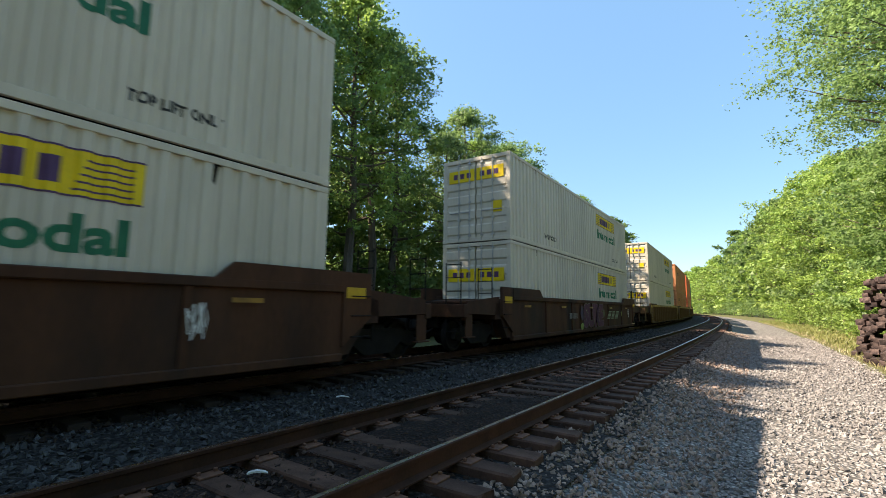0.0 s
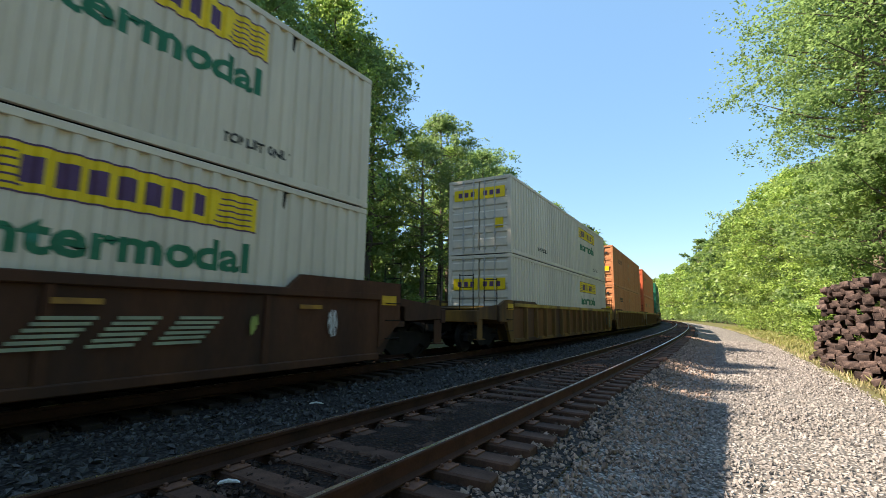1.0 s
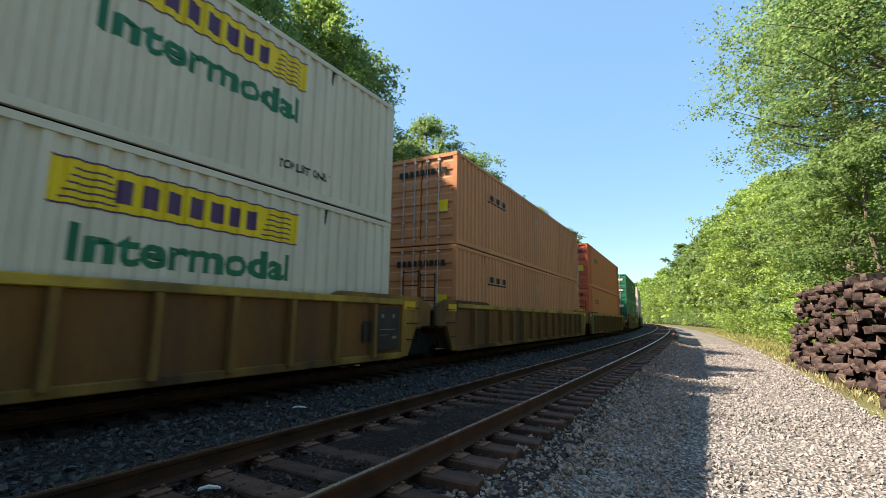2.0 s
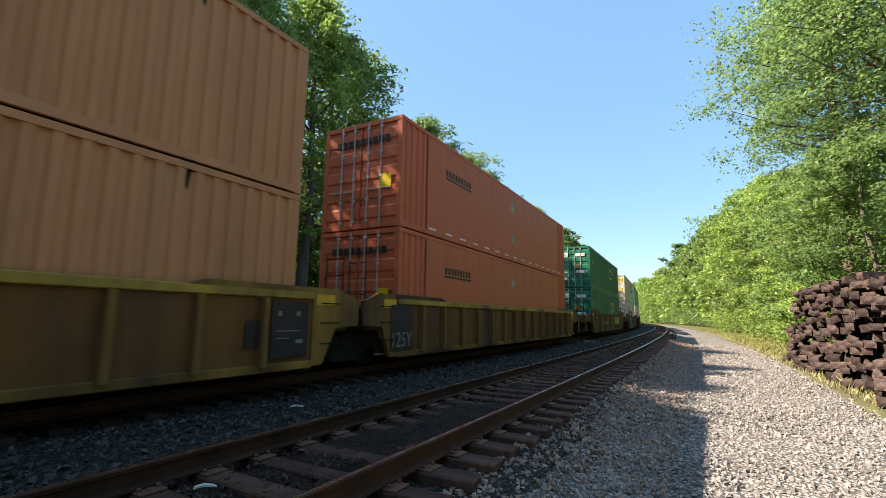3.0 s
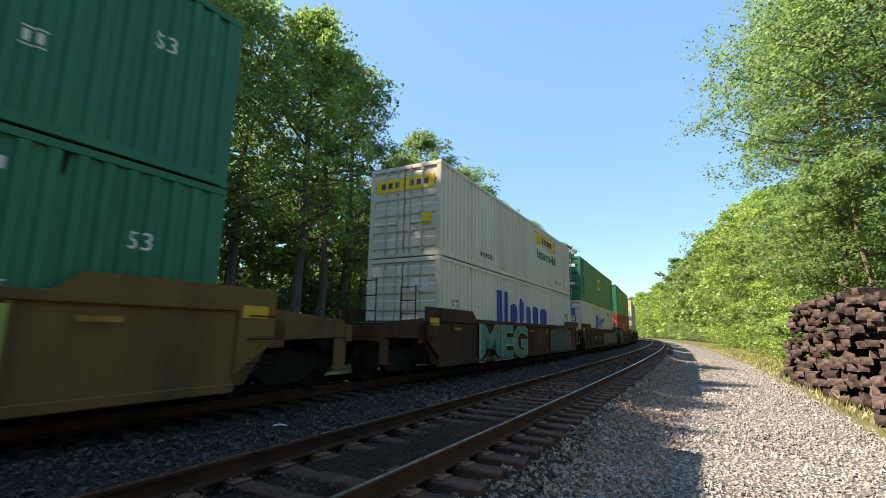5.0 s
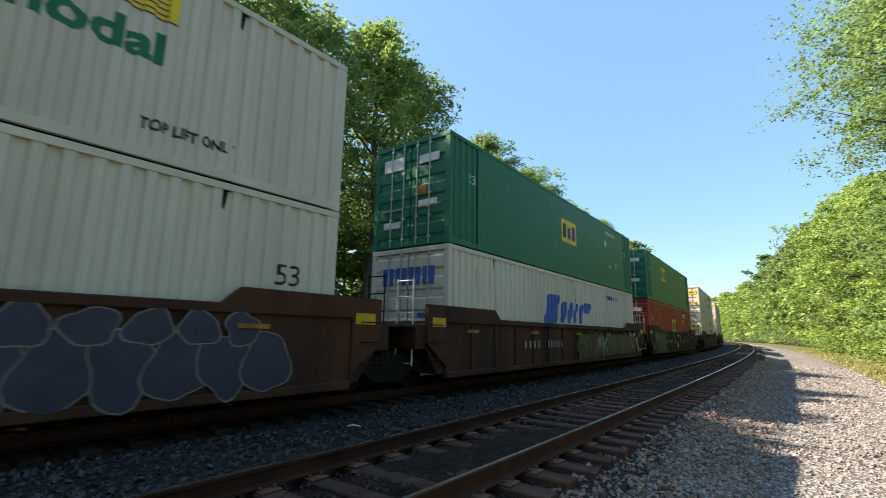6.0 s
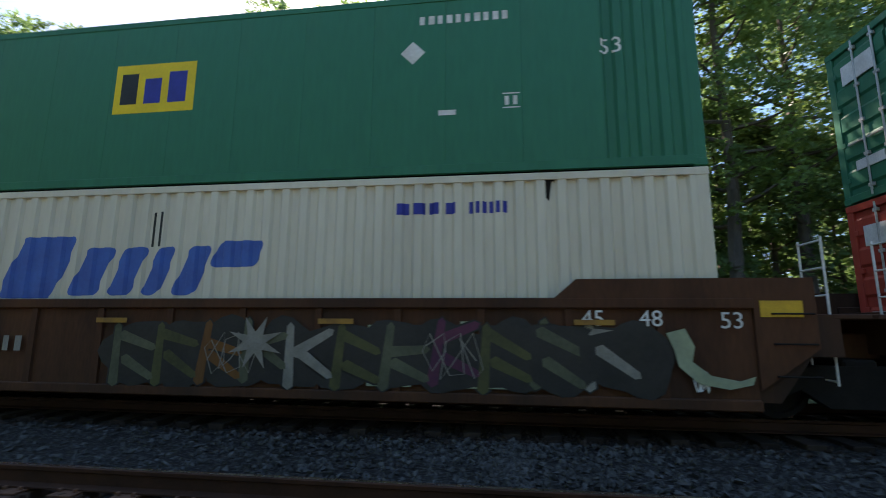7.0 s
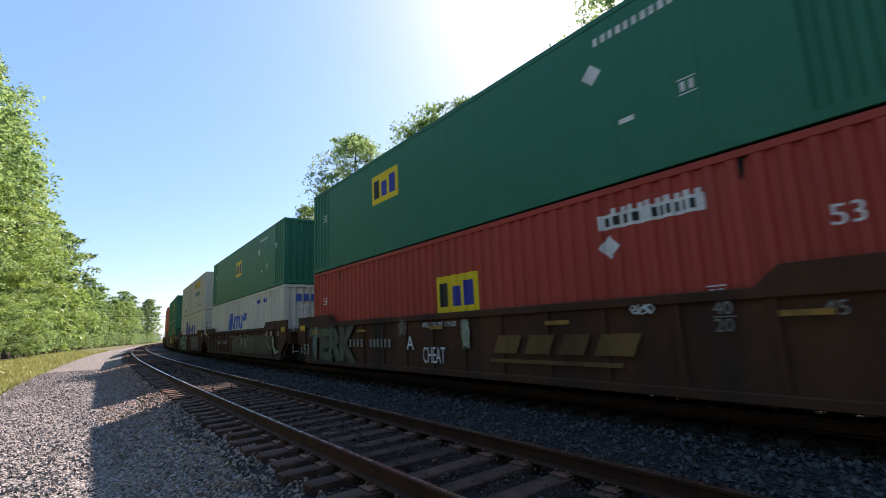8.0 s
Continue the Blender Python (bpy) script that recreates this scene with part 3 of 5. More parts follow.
def container(look_name, label, decals, group, smooth=False):
    """A 53-foot container with its doors at the -x end; its origin is the middle of its underside."""
    p = shell(look_name, smooth)
    h, w = LONG / 2, WIDE / 2
    root = tagged(new("shipping_container"), label, "container", group)
    near_wall = part("side_wall", p["side_wall"], root)
    if "side_plate" in p:
        for k in range(12):
            part("side_plate", p["side_plate"], near_wall).location.x = -h + 1.32 + k * (LONG - 2.64) / 12
    part("side_wall", p["far_wall"], root)
    for n in ("end_wall", "roof", "floor"):
        part(n, p[n], root)
    for n in ("header", "sill"):
        part(n, p[n], root).location.x = -h + 0.003
        part(n, p[n], root).location.x = h - 0.138
    for y in (-w + 0.036, w - 0.036):
        for n in ("top_rail", "bottom_rail"):
            part(n, p[n], root).location.y = y
        for x in (-5.95, 5.95):
            o = part("lifting_post", p["lifting_post"], root)
            o.location = (x, y - math.copysign(0.02, -y) * -1, 0)
            if y > 0:
                o.rotation_euler.z = math.pi
    for x in (-h + 0.09, h - 0.09):
        for y in (-w + 0.083, w - 0.083):
            o = part("corner_post", p["corner_post"], root)
            o.location = (x, y, 0)
            if y > 0:
                o.rotation_euler.z = math.pi
    for sgn in (-1, 1):
        d = part("door", p["door"], root)
        d.location = (-h + 0.02, sgn * 0.59, 0)
        if sgn < 0:
            d.scale.y = -1
        for y in (-0.36, 0.06):
            part("lock_rod", p["lock_rod"], d, "galvanised lock rod").location = (0, y, 0)
        for k in range(4):
            part("hinge", p["hinge"], d).location.z = 0.38 + k * 0.66
    for name, meshes, note in decals:
        for me in meshes:
            part(name, me, root, note)
    return root


def decal(name, sh, mat, note=""):
    if not isinstance(sh, Shape):
        return (name, [with_paint(sh, mat)], note)
    return (name, [one.mesh(name, M[mat]) for one in (sh.parts or [sh])], note)


def with_paint(me, mat):
    me.materials.clear()
    me.materials.append(M[mat])
    return me


DOOR_X = -LONG / 2 + 0.018


def on_door(rects, lift=0.0):
    """Flat panels (y0, y1, z0, z1) on the door ribs."""
    sh = Shape()
    for y0, y1, z0, z1 in rects:
        sh.parts.append(Shape().box(DOOR_X - 0.006 - lift, DOOR_X + 0.0, y0, y1, z0, z1, 0.001))
    return sh


def bars(x0, x1, z0, z1, n, fill=0.72, seed=0):
    """n plain bars in the place of letters."""
    rnd = random.Random(seed)
    step = (x1 - x0) / n
    return [(x0 + i * step, x0 + i * step + step * fill * rnd.uniform(0.85, 1.1), z0, z1) for i in range(n)]


def white_hauler(px, upper):
    """Yellow side panel with dark bars, green word below it, door panels."""
    z = 2.02 if upper else 1.98
    key = (round(px, 1), upper)
    if key not in SHELLS:
        ds = [decal("side_panel", fluted(px, px + 3.7, z, z + 0.58, -WIDE / 2 + 0.012, 1, 0.003), "yellow", "bright yellow side panel")]
        ds.append(decal("panel_mark", patches(bars(px + 0.72, px + 2.95, z + 0.13, z + 0.44, 7, 0.7, 3), lift=0.005), "purple", "dark bars on the panel"))
        for x0, x1, dx in ((px + 0.12, px + 0.75, -0.02), (px + 2.95, px + 3.58, 0.0)):
            for i in range(5):
                ds.append(decal("panel_stripe", patches([(x0 + 0.03 * i, x1 + dx * i, z + 0.08 + 0.09 * i, z + 0.105 + 0.09 * i)], lift=0.005), "purple"))
        ds.append(decal("panel_border", patches([(px, px + 3.7, z, z + 0.025), (px, px + 3.7, z + 0.555, z + 0.58)], lift=0.006), "purple", "thin dark border"))
        ds.append(decal("side_word", lettering("Intermodal", px + 0.26, z - 0.66, 0.47, bold=0.035, width=3.32), "dkgreen", "dark green word on the side"))
        ds.append(decal("small_lettering", lettering("TOP LIFT ONLY", -5.2, 0.42, 0.17, bold=0.04, width=1.3), "black", "small black stencil words"))
        ds.append(decal("small_lettering", lettering("TOP LIFT ONLY", 4.75, 0.42, 0.17, bold=0.04, width=1.3), "black", "small black stencil words"))
        zd = 2.10 if upper else 1.62
        ds.append(decal("door_panel", on_door([(-1.05, -0.04, zd, zd + 0.42), (0.04, 1.05, zd, zd + 0.42)], 0.012), "yellow", "yellow door panel"))
        ds.append(decal("door_mark", on_door([(-0.86 + 0.26 * i, -0.70 + 0.26 * i, zd + 0.12, zd + 0.30) for i in range(7) if i != 3], 0.016), "purple", "dark bars on the door panel"))
        if upper:
            ds.append(decal("door_label", on_door([(-0.98, -0.62, 0.95, 1.32)], 0.012), "yellow", "square yellow door label"))
        SHELLS[key] = ds
    return SHELLS[key]


def orange_hauler(px, upper, bright=False):
    key = ("orange", px, upper, bright)
    if key not in SHELLS:
        z, wavy = 2.0, not bright
        ds = [decal("side_mark", patches(bars(px, px + 1.75, z - 0.06, z + 0.14, 9, 0.7, 5), corrugated=wavy), "black", "dark bars on the side")]
        ds.append(decal("side_mark", patches([(px - 0.02, px + 1.75, z - 0.16, z - 0.10)], corrugated=wavy), "black", "dark line below the bars"))
        r = 0.24 if bright else 0.17
        for zz in ((2.17, 0.95) if upper else (2.06,)):
            ds.append(decal("diamond", painted([[(-0.06 - r, zz), (-0.06, zz - r), (-0.06 + r, zz), (-0.06, zz + r)]], wavy, lift=0.004), "sage", "pale diamond sign"))
        if bright:
            ds.append(decal("side_mark", patches([(-0.08, -0.03, 2.42, 2.72)], corrugated=False), "sage", "pale upright stroke"))
            for x, zz in ((4.6, 2.2), (4.6, 0.5), (5.9, 0.55)):
                ds.append(decal("side_mark", patches([(x, x + 0.06, zz, zz + 0.1)], corrugated=False), "sage", "small pale mark"))
        if upper and bright:
            ds.append(decal("rail_mark", patches([(-7.6 + 0.95 * i, -7.2 + 0.95 * i, 0.165, 0.22) for i in range(1, 16)], corrugated=False), "whitepaint", "white dashes on the rail"))
        ds.append(decal("door_mark", on_door([(-0.9 + 0.2 * i, -0.76 + 0.2 * i, 2.28, 2.46) for i in range(9)], 0.014), "black", "dark bars on the doors"))
        ds.append(decal("door_label", on_door([(-0.98, -0.62, 1.05, 1.4)], 0.012), "yellow", "square yellow door label"))
        SHELLS[key] = ds
    return SHELLS[key]


def square_sign_hauler(px, upper, z=1.35, wavy=True):
    """Yellow square sign with dark bars, small white stencils, white door labels."""
    key = ("square", px, upper, wavy)
    if key not in SHELLS:
        def bars_in(rects, lift=0.003):
            return patches(rects, corrugated=wavy, lift=lift)

        ds = [decal("side_panel", bars_in([(px, px + 1.45, z, z + 0.86)]), "yellow", "yellow square sign")]
        ds.append(decal("panel_mark", bars_in([(px + 0.12, px + 0.42, z + 0.16, z + 0.7)], 0.005), "black", "dark bar on the sign"))
        ds.append(decal("panel_mark", bars_in([(px + 0.55, px + 0.85, z + 0.16, z + 0.6), (px + 0.98, px + 1.3, z + 0.16, z + 0.7)], 0.005), "navy", "blue bars on the sign"))
        ds.append(decal("diamond", painted([[(3.81, 1.96), (4.0, 1.77), (4.19, 1.96), (4.0, 2.15)]], wavy, lift=0.004), "whitepaint", "white diamond sign"))
        for x, zz, hh in ((6.75, 1.75, 0.24), (-7.2, 1.75, 0.24)):
            ds.append(decal("stencil", lettering("53", x, zz, hh, y=-WIDE / 2 + (0.012 if wavy or abs(x) < 6.7 else 0.014)), "whitepaint", "white stencil number"))
        ds.append(decal("stencil", bars_in(bars(4.1, 5.5, 2.42, 2.56, 10, 0.6, 8)), "whitepaint", "white stencil bars"))
        ds.append(decal("stencil", bars_in([(5.35, 5.6, 0.98, 1.0), (5.35, 5.6, 1.2, 1.22), (5.38, 5.44, 1.03, 1.17), (5.5, 5.56, 1.03, 1.17), (4.4, 4.66, 0.92, 1.0)]), "whitepaint", "small white stencil bars"))
        ds.append(decal("door_label", on_door([(0.25, 0.95, 2.15, 2.5), (-0.95, -0.3, 2.2, 2.42), (-0.9, -0.3, 1.0, 1.2), (0.3, 0.9, 0.55, 0.72)], 0.012), "whitepaint", "white door label"))
        ds.append(decal("door_label", on_door([(-0.55, -0.2, 1.35, 1.6)], 0.012), "reflector", "orange door label"))
        SHELLS[key] = ds
    return SHELLS[key]


def blue_word_box():
    rs = [soft_block(-3.55, -2.95, 1.1, 2.3, 0, 0.06), soft_block(-2.88, -2.36, 1.1, 2.3, 0, 0.06)]
    rs += [soft_block(x0, x1, 1.1, z1, 0, 0.25) for x0, x1, z1 in ((-2.15, -1.38, 1.88), (-1.12, -0.55, 2.15), (-0.22, 0.42, 1.88), (0.72, 1.55, 1.92), (1.95, 2.95, 1.88))]
    return [decal("side_mark", painted(rs), "navy", "large blue bars on the side"), decal("stencil", lettering("53", -7.25, 1.33, 0.36), "black", "black stencil number"), decal("stencil", lettering("53", 6.9, 1.48, 0.34), "black", "black stencil number"), decal("door_label", on_door([(-0.9, -0.3, 1.9, 2.3)], 0.012), "whitepaint")]


def slanted_word_box():
    blocks = [(-2.72, -1.72, 1.16, 2.14), (-1.45, -0.95, 1.20, 1.95), (-0.78, -0.38, 1.20, 1.95), (-0.20, 0.10, 1.20, 1.95), (0.32, 0.70, 1.20, 1.95), (0.92, 1.66, 1.62, 2.02)]
    ds = [decal("side_mark", painted([soft_block(*one, 0.38, 0.10) for one in blocks]), "blue", "slanted blue blocks on the side")]
    ds.append(decal("stencil", patches(bars(3.8, 4.75, 2.35, 2.52, 4, 0.7, 2) + bars(4.85, 5.42, 2.35, 2.52, 6, 0.7, 4)), "navy", "small dark blue bars"))
    ds.append(decal("rail_mark", patches([(-6.8, -6.76, 1.9, 2.5), (-0.1, -0.06, 1.95, 2.5), (0.05, 0.09, 1.95, 2.5)]), "black", "thin rust run"))
    ds.append(decal("door_mark", on_door([(-0.85 + 0.45 * i, -0.5 + 0.45 * i, 1.95, 2.4) for i in range(4)], 0.014), "blue", "blue bars on the doors"))
    ds.append(decal("door_mark", on_door([(-0.9, -0.35, 1.15, 1.25)], 0.014), "blue"))
    end = Shape()
    for i in range(5):
        end.parts.append(Shape().box(LONG / 2 - 0.018, LONG / 2 - 0.012, -0.75 + 0.32 * i, -0.52 + 0.32 * i, 2.2, 2.5, 0.001))
    ds.append(decal("end_mark", end, "blue", "blue bars on the end wall"))
    return ds


# ---- well cars ----
CARS = {}
WHEEL = 0.455
WHEELSETS = []
SIDE_Y = 1.46


def car_side(kind):
    """The near-side sill of a well car, mirrored for the far side."""
    paint = {"ribbed": "yellow_car", "tan": "tan_car"}.get(kind, "brown_car")
    plate = Shape().box(-8.35, 8.35, 0.01, 0.03, 0.28, 1.42, 0.004).mesh("side_sill", M["rust_panel"] if kind == "ribbed" else M[paint])
    pieces = [("bottom_chord", Shape().box(-8.35, 8.35, -0.05, 0.10, 0.205, 0.34, 0.015).mesh("bottom_chord", M[paint]))]
    pieces.append(("top_chord", Shape().box(-8.35, 8.35, -0.055, 0.10, 1.42, 1.56, 0.015).mesh("top_chord", M["sill_yellow" if kind == "ribbed" else paint])))
    ribs = []
    if kind in ("ribbed", "panelled"):
        ribs = [-7.3 + 1.12 * i for i in range(14)]
    else:
        ribs = [-5.6, -2.8, 0.0, 2.8, 5.6]
    d = 0.13 if kind == "ribbed" else 0.035
    rib = Shape().prism([(-0.055, 0.302), (0.055, 0.302), (0.045, 1.418), (-0.045, 1.418)], -d, 0.008).mesh("rib", M[paint])
    top = 1.64 if kind == "ribbed" else 1.80
    for s in (-1, 1):
        a, b, c = 8.35 * s, 6.25 * s, 5.95 * s
        pieces.append(("raised_chord", Shape().prism([(a, 1.54), (c, 1.54), (b, top), (a, top)], -0.052, 0.06).mesh("raised_chord", M[paint])))
        # raised end of the side, down to the bolster
        low = [(8.35 * s, 0.24), (8.62 * s, 0.24), (8.95 * s, 0.90), (9.6 * s, 0.94), (9.6 * s, 1.44)] if kind == "ribbed" else [(8.35 * s, 0.45), (9.05 * s, 0.95)]
        pieces.append(("end_web", Shape().prism(low + [(9.05 * s, top), (8.35 * s, top)], -0.03, 0.06).mesh("end_web", M[paint])))
    return plate, pieces, rib, ribs


def car_end(kind):
    """Platform over the truck, from the well to the coupling, for the +x end."""
    paint = {"ribbed": "yellow_car", "tan": "tan_car"}.get(kind, "brown_car")
    sh = Shape()
    sh.prism([(8.35, 0.3), (8.6, 0.3), (9.0, 0.85), (9.35, 0.85), (9.35, 1.30), (8.35, 1.42)], -1.4, 1.4)
    sh.box(9.2, 9.9, -0.55, 0.55, 0.78, 1.12, 0.02)
    sh.box(8.5, 9.75, -1.35, 1.35, 1.30, 1.36, 0.01)
    return sh.mesh("end_platform", M[paint])


def end_deck(kind):
    """Deck over an outer truck: floor, side skirts, end sill and a step."""
    paint = {"ribbed": "yellow_car", "tan": "tan_car"}.get(kind, "brown_car")
    sh = Shape().box(9.3, 11.05, -1.38, 1.38, 1.20, 1.27, 0.01).box(10.9, 11.1, -1.42, 1.42, 0.92, 1.27, 0.015)
    for y in (-1.40, 1.34):
        sh.prism([(9.07, 0.97), (10.9, 1.02), (10.9, 1.34), (9.07, 1.50)], y, y + 0.06)
        sh.prism([(10.62, 0.42), (10.96, 0.42), (10.96, 1.0), (10.62, 1.0)], y + 0.02, y + 0.04)
        sh.box(10.58, 11.0, y - 0.06, y + 0.12, 0.40, 0.43, 0.006)
    return sh.mesh("end_deck", M[paint])


def car_meshes(kind):
    if kind in CARS:
        return CARS[kind]
    out = {"side": car_side(kind), "end": car_end(kind), "deck": end_deck(kind)}
    paint = {"ribbed": "yellow_car", "tan": "tan_car"}.get(kind, "brown_car")
    fl = Shape()
    for k in range(7):
        x = -7.8 + k * 2.6
        fl.box(x - 0.12, x + 0.12, -1.44, 1.44, 0.235, 0.33)
    fl.box(-8.3, 8.3, -1.44, -1.28, 0.30, 0.41).box(-8.3, 8.3, 1.28, 1.44, 0.30, 0.41)
    out["floor"] = fl.mesh("well_floor", M["steel_dark"])
    out["bulkhead"] = Shape().box(8.2, 8.35, -1.42, 1.42, 0.3, 1.45).mesh("bulkhead", M[paint])
    rail = Shape()
    for y in (-1.28, -0.82):
        rail.tube((9.32, y, 0.5), (9.32, y, 2.35), 0.016, n=6)
    for z in (0.55, 0.9, 1.25, 1.6, 1.95, 2.3):
        rail.tube((9.32, -1.28, z), (9.32, -0.82, z), 0.014, n=6)
    out["ladder"] = rail.mesh("ladder", M["whitepaint"] if kind == "panelled" else M["steel_dark"])
    grab = Shape().tube((8.55, -1.53, 0), (9.0, -1.53, 0), 0.012, n=6).tube((8.55, -1.53, 0), (8.55, -1.44, 0), 0.012, n=6).tube((9.0, -1.53, 0), (9.0, -1.44, 0), 0.012, n=6)
    out["grab"] = grab.mesh("grab_rail", M["steel_dark"])
    out["reflector"] = Shape().box(0, 0.5, -SIDE_Y - 0.082, -SIDE_Y - 0.076, 1.21, 1.28, 0.001).mesh("reflector", M["reflector"])
    out["end_reflector"] = Shape().box(0, 0.48, -SIDE_Y - 0.036, -SIDE_Y - 0.03, 1.32, 1.52, 0.001).mesh("reflector", M["plate_yellow"])
    coup = Shape().box(9.8, 11.5, -0.14, 0.14, 0.66, 0.94, 0.03).box(11.35, 11.72, -0.2, 0.2, 0.6, 1.0, 0.05).box(9.8, 10.9, -0.45, 0.45, 0.62, 1.1, 0.03)
    coup.tube((10.9, -0.3, 0.6), (11.7, -0.25, 0.35), 0.03)
    out["coupler"] = coup.mesh("coupler", M["steel_dark"])
    CARS[kind] = out
    return out


def truck_meshes():
    if "truck" in CARS:
        return CARS["truck"]
    fr = Shape()
    for y in (-0.98, 0.98):
        fr.prism([(-1.2, 0.36), (-1.0, 0.30), (-0.72, 0.42), (-0.4, 0.20), (0.4, 0.20), (0.72, 0.42), (1.0, 0.30), (1.2, 0.36), (1.15, 0.62), (0.5, 0.72), (-0.5, 0.72), (-1.15, 0.62)], y - 0.08, y + 0.08)
        for x in (-0.16, 0.0, 0.16):
            fr.tube((x, y, 0.24), (x, y, 0.5), 0.055, n=8)
    fr.box(-0.2, 0.2, -1.05, 1.05, 0.48, 0.8, 0.03)
    wheel = Shape()
    n = 22
    prof = [(0.0, 0.05), (0.15, 0.06), (0.16, 0.03), (0.34, 0.025), (0.36, 0.07), (0.42, 0.07), (0.425, -0.04), (0.455, -0.05), (0.455, -0.075), (0.35, -0.07), (0.33, -0.01), (0.16, -0.02), (0.14, -0.06), (0.0, -0.06)]
    v = [(r * math.cos(2 * math.pi * k / n), y, r * math.sin(2 * math.pi * k / n)) for r, y in prof for k in range(n)]
    f = [(i * n + k, i * n + (k + 1) % n, (i + 1) * n + (k + 1) % n, (i + 1) * n + k) for i in range(len(prof) - 1) for k in range(n)]
    wheel.add(v, f)
    wheelset = Shape().tube((0, -1.05, 0), (0, 1.05, 0), 0.085, n=12)
    for side in (-1, 1):
        wheelset.add([(x, side * (y + 0.755), z) for x, y, z in wheel.v], wheel.f)
    CARS["truck"] = fr.mesh("truck", M["steel_dark"]), wheelset.mesh("wheelset", M["steel_dark"])
    return CARS["truck"]


def well_car(kind, label, front_gap, rear_gap, front_truck, marks):
    """A well car about its middle at rail height; gaps tell whether it is close-coupled to its neighbours."""
    p = car_meshes(kind)
    root = tagged(new("well_car"), label, "freight car", "well cars of the train")
    for s in (-1, 1):
        side, pieces, rib, ribs = p["side"]
        o = part("side_sill", side, root)
        o.location.y = s * SIDE_Y
        o.scale.y = -s
        for name, me in pieces:
            part(name, me, o)
        for x in ribs:
            part("rib", rib, o).location.x = x
        e = part("end_platform", p["end"], root)
        b = part("bulkhead", p["bulkhead"], root)
        for z in (0.62, 1.0, 1.36):
            g = part("grab_rail", p["grab"], root)
            g.location.z = z
            g.scale.x = s
        l = part("ladder", p["ladder"], root)
        if s < 0:
            for q in (e, b, l):
                q.scale.x = -1
        if (rear_gap if s > 0 else front_gap) > 5:
            for name, me in (("coupler", p["coupler"]), ("end_deck", p["deck"]), ("ladder", p["ladder"])):
                c = part(name, me, root)
                c.scale.x = s
            c.location.x = 1.72 * s
    part("well_floor", p["floor"], root)
    for x in () if kind == "ribbed" else (-7.6, -4.2, -0.6, 2.8, 6.2):
        part("reflector", p["reflector"], root, "amber reflector strip").location.x = x
    for x in (8.42, -8.9):
        part("reflector", p["end_reflector"], root, "amber reflector plate").location.x = x
    frame_me, wheelset_me = truck_meshes()
    spots = [9.74]
    if front_truck:
        spots.append(-9.74)
    for x in spots:
        t = part("truck", frame_me, root)
        t.location.x = x
        for ax in (-0.89, 0.89):
            w = part("wheelset", wheelset_me, t, "pair of worn steel wheels on an axle")
            w.location = (ax, 0, WHEEL)
            WHEELSETS.append((w, ax))
    for name, meshes, note in marks:
        for me in meshes:
            part(name, me, root, note)
    return root


def on_car(sh_or_rects, mat, name, note, lean=0.0, lift=0.05):
    return decal(name, patches(sh_or_rects, lean, y=-SIDE_Y, corrugated=False, lift=lift), mat, note)


def car_words(body, x, z, h, mat="whitepaint", bold=0.0, width=None, lift=0.05, note="stencilled words on the side"):
    return decal("stencil", lettering(body, x, z, h, y=-SIDE_Y, bold=bold, corrugated=False, width=width, lift=lift), mat, note)


def blob(cx, cz, rx, rz, seed, lift, n=26, rough=0.22):
    rnd = random.Random(seed)
    ph = [rnd.uniform(0, 6.28) for _ in range(4)]
    pts = []
    for k in range(n):
        a = 2 * math.pi * k / n
        r = 1 + rough * (math.sin(2 * a + ph[0]) * 0.5 + math.sin(3 * a + ph[1]) * 0.6 + math.sin(5 * a + ph[2]) * 0.4)
        pts.append((cx + rx * r * math.cos(a), -SIDE_Y - lift, cz + rz * r * math.sin(a)))
    return pts


def stroke(sh, x0, z0, x1, z1, t, lift):
    d = math.hypot(x1 - x0, z1 - z0) or 1
    ux, uz = (x1 - x0) / d * t * 0.35, (z1 - z0) / d * t * 0.35
    nx, nz = -(z1 - z0) / d * t / 2, (x1 - x0) / d * t / 2
    y = -SIDE_Y - lift
    sh.add([(x0 - nx, y, z0 - nz), (x0 - ux, y, z0 - uz), (x0 + nx, y, z0 + nz), (x1 + nx * 0.7, y, z1 + nz * 0.7), (x1 + ux, y, z1 + uz), (x1 - nx * 0.7, y, z1 - nz * 0.7)], [(0, 5, 4, 3, 2, 1)])


def graffiti(items, thick=0.2):
    """Sprayed angular shapes without meaning: (paint, edge, x, z, half width, half height)."""
    out = []
    for i, (mat, edge, x, z, rx, rz) in enumerate(items):
        rnd = random.Random(i * 13 + int(x * 10))
        ends = [(x - rx * 0.7, z - rz, x - rx * rnd.uniform(0.3, 0.8), z + rz), (x - rx * 0.5, z + rz * rnd.uniform(0.0, 0.9), x + rx, z + rz * rnd.uniform(-0.2, 0.9)), (x - rx * 0.3, z + rz * rnd.uniform(-0.3, 0.3), x + rx, z - rz * rnd.uniform(0.5, 1.0))]
        for name, t, paint, lift, note in (("spray_edge", thick + 0.07, edge, 0.050, "sprayed outline"), ("spray_fill", thick, mat, 0.053, "sprayed colour")):
            sh = Shape()
            for j, e in enumerate(ends):
                stroke(sh, *e, t, lift + 0.0006 * j)
            out.append(decal(name, sh, paint, note))
    return out


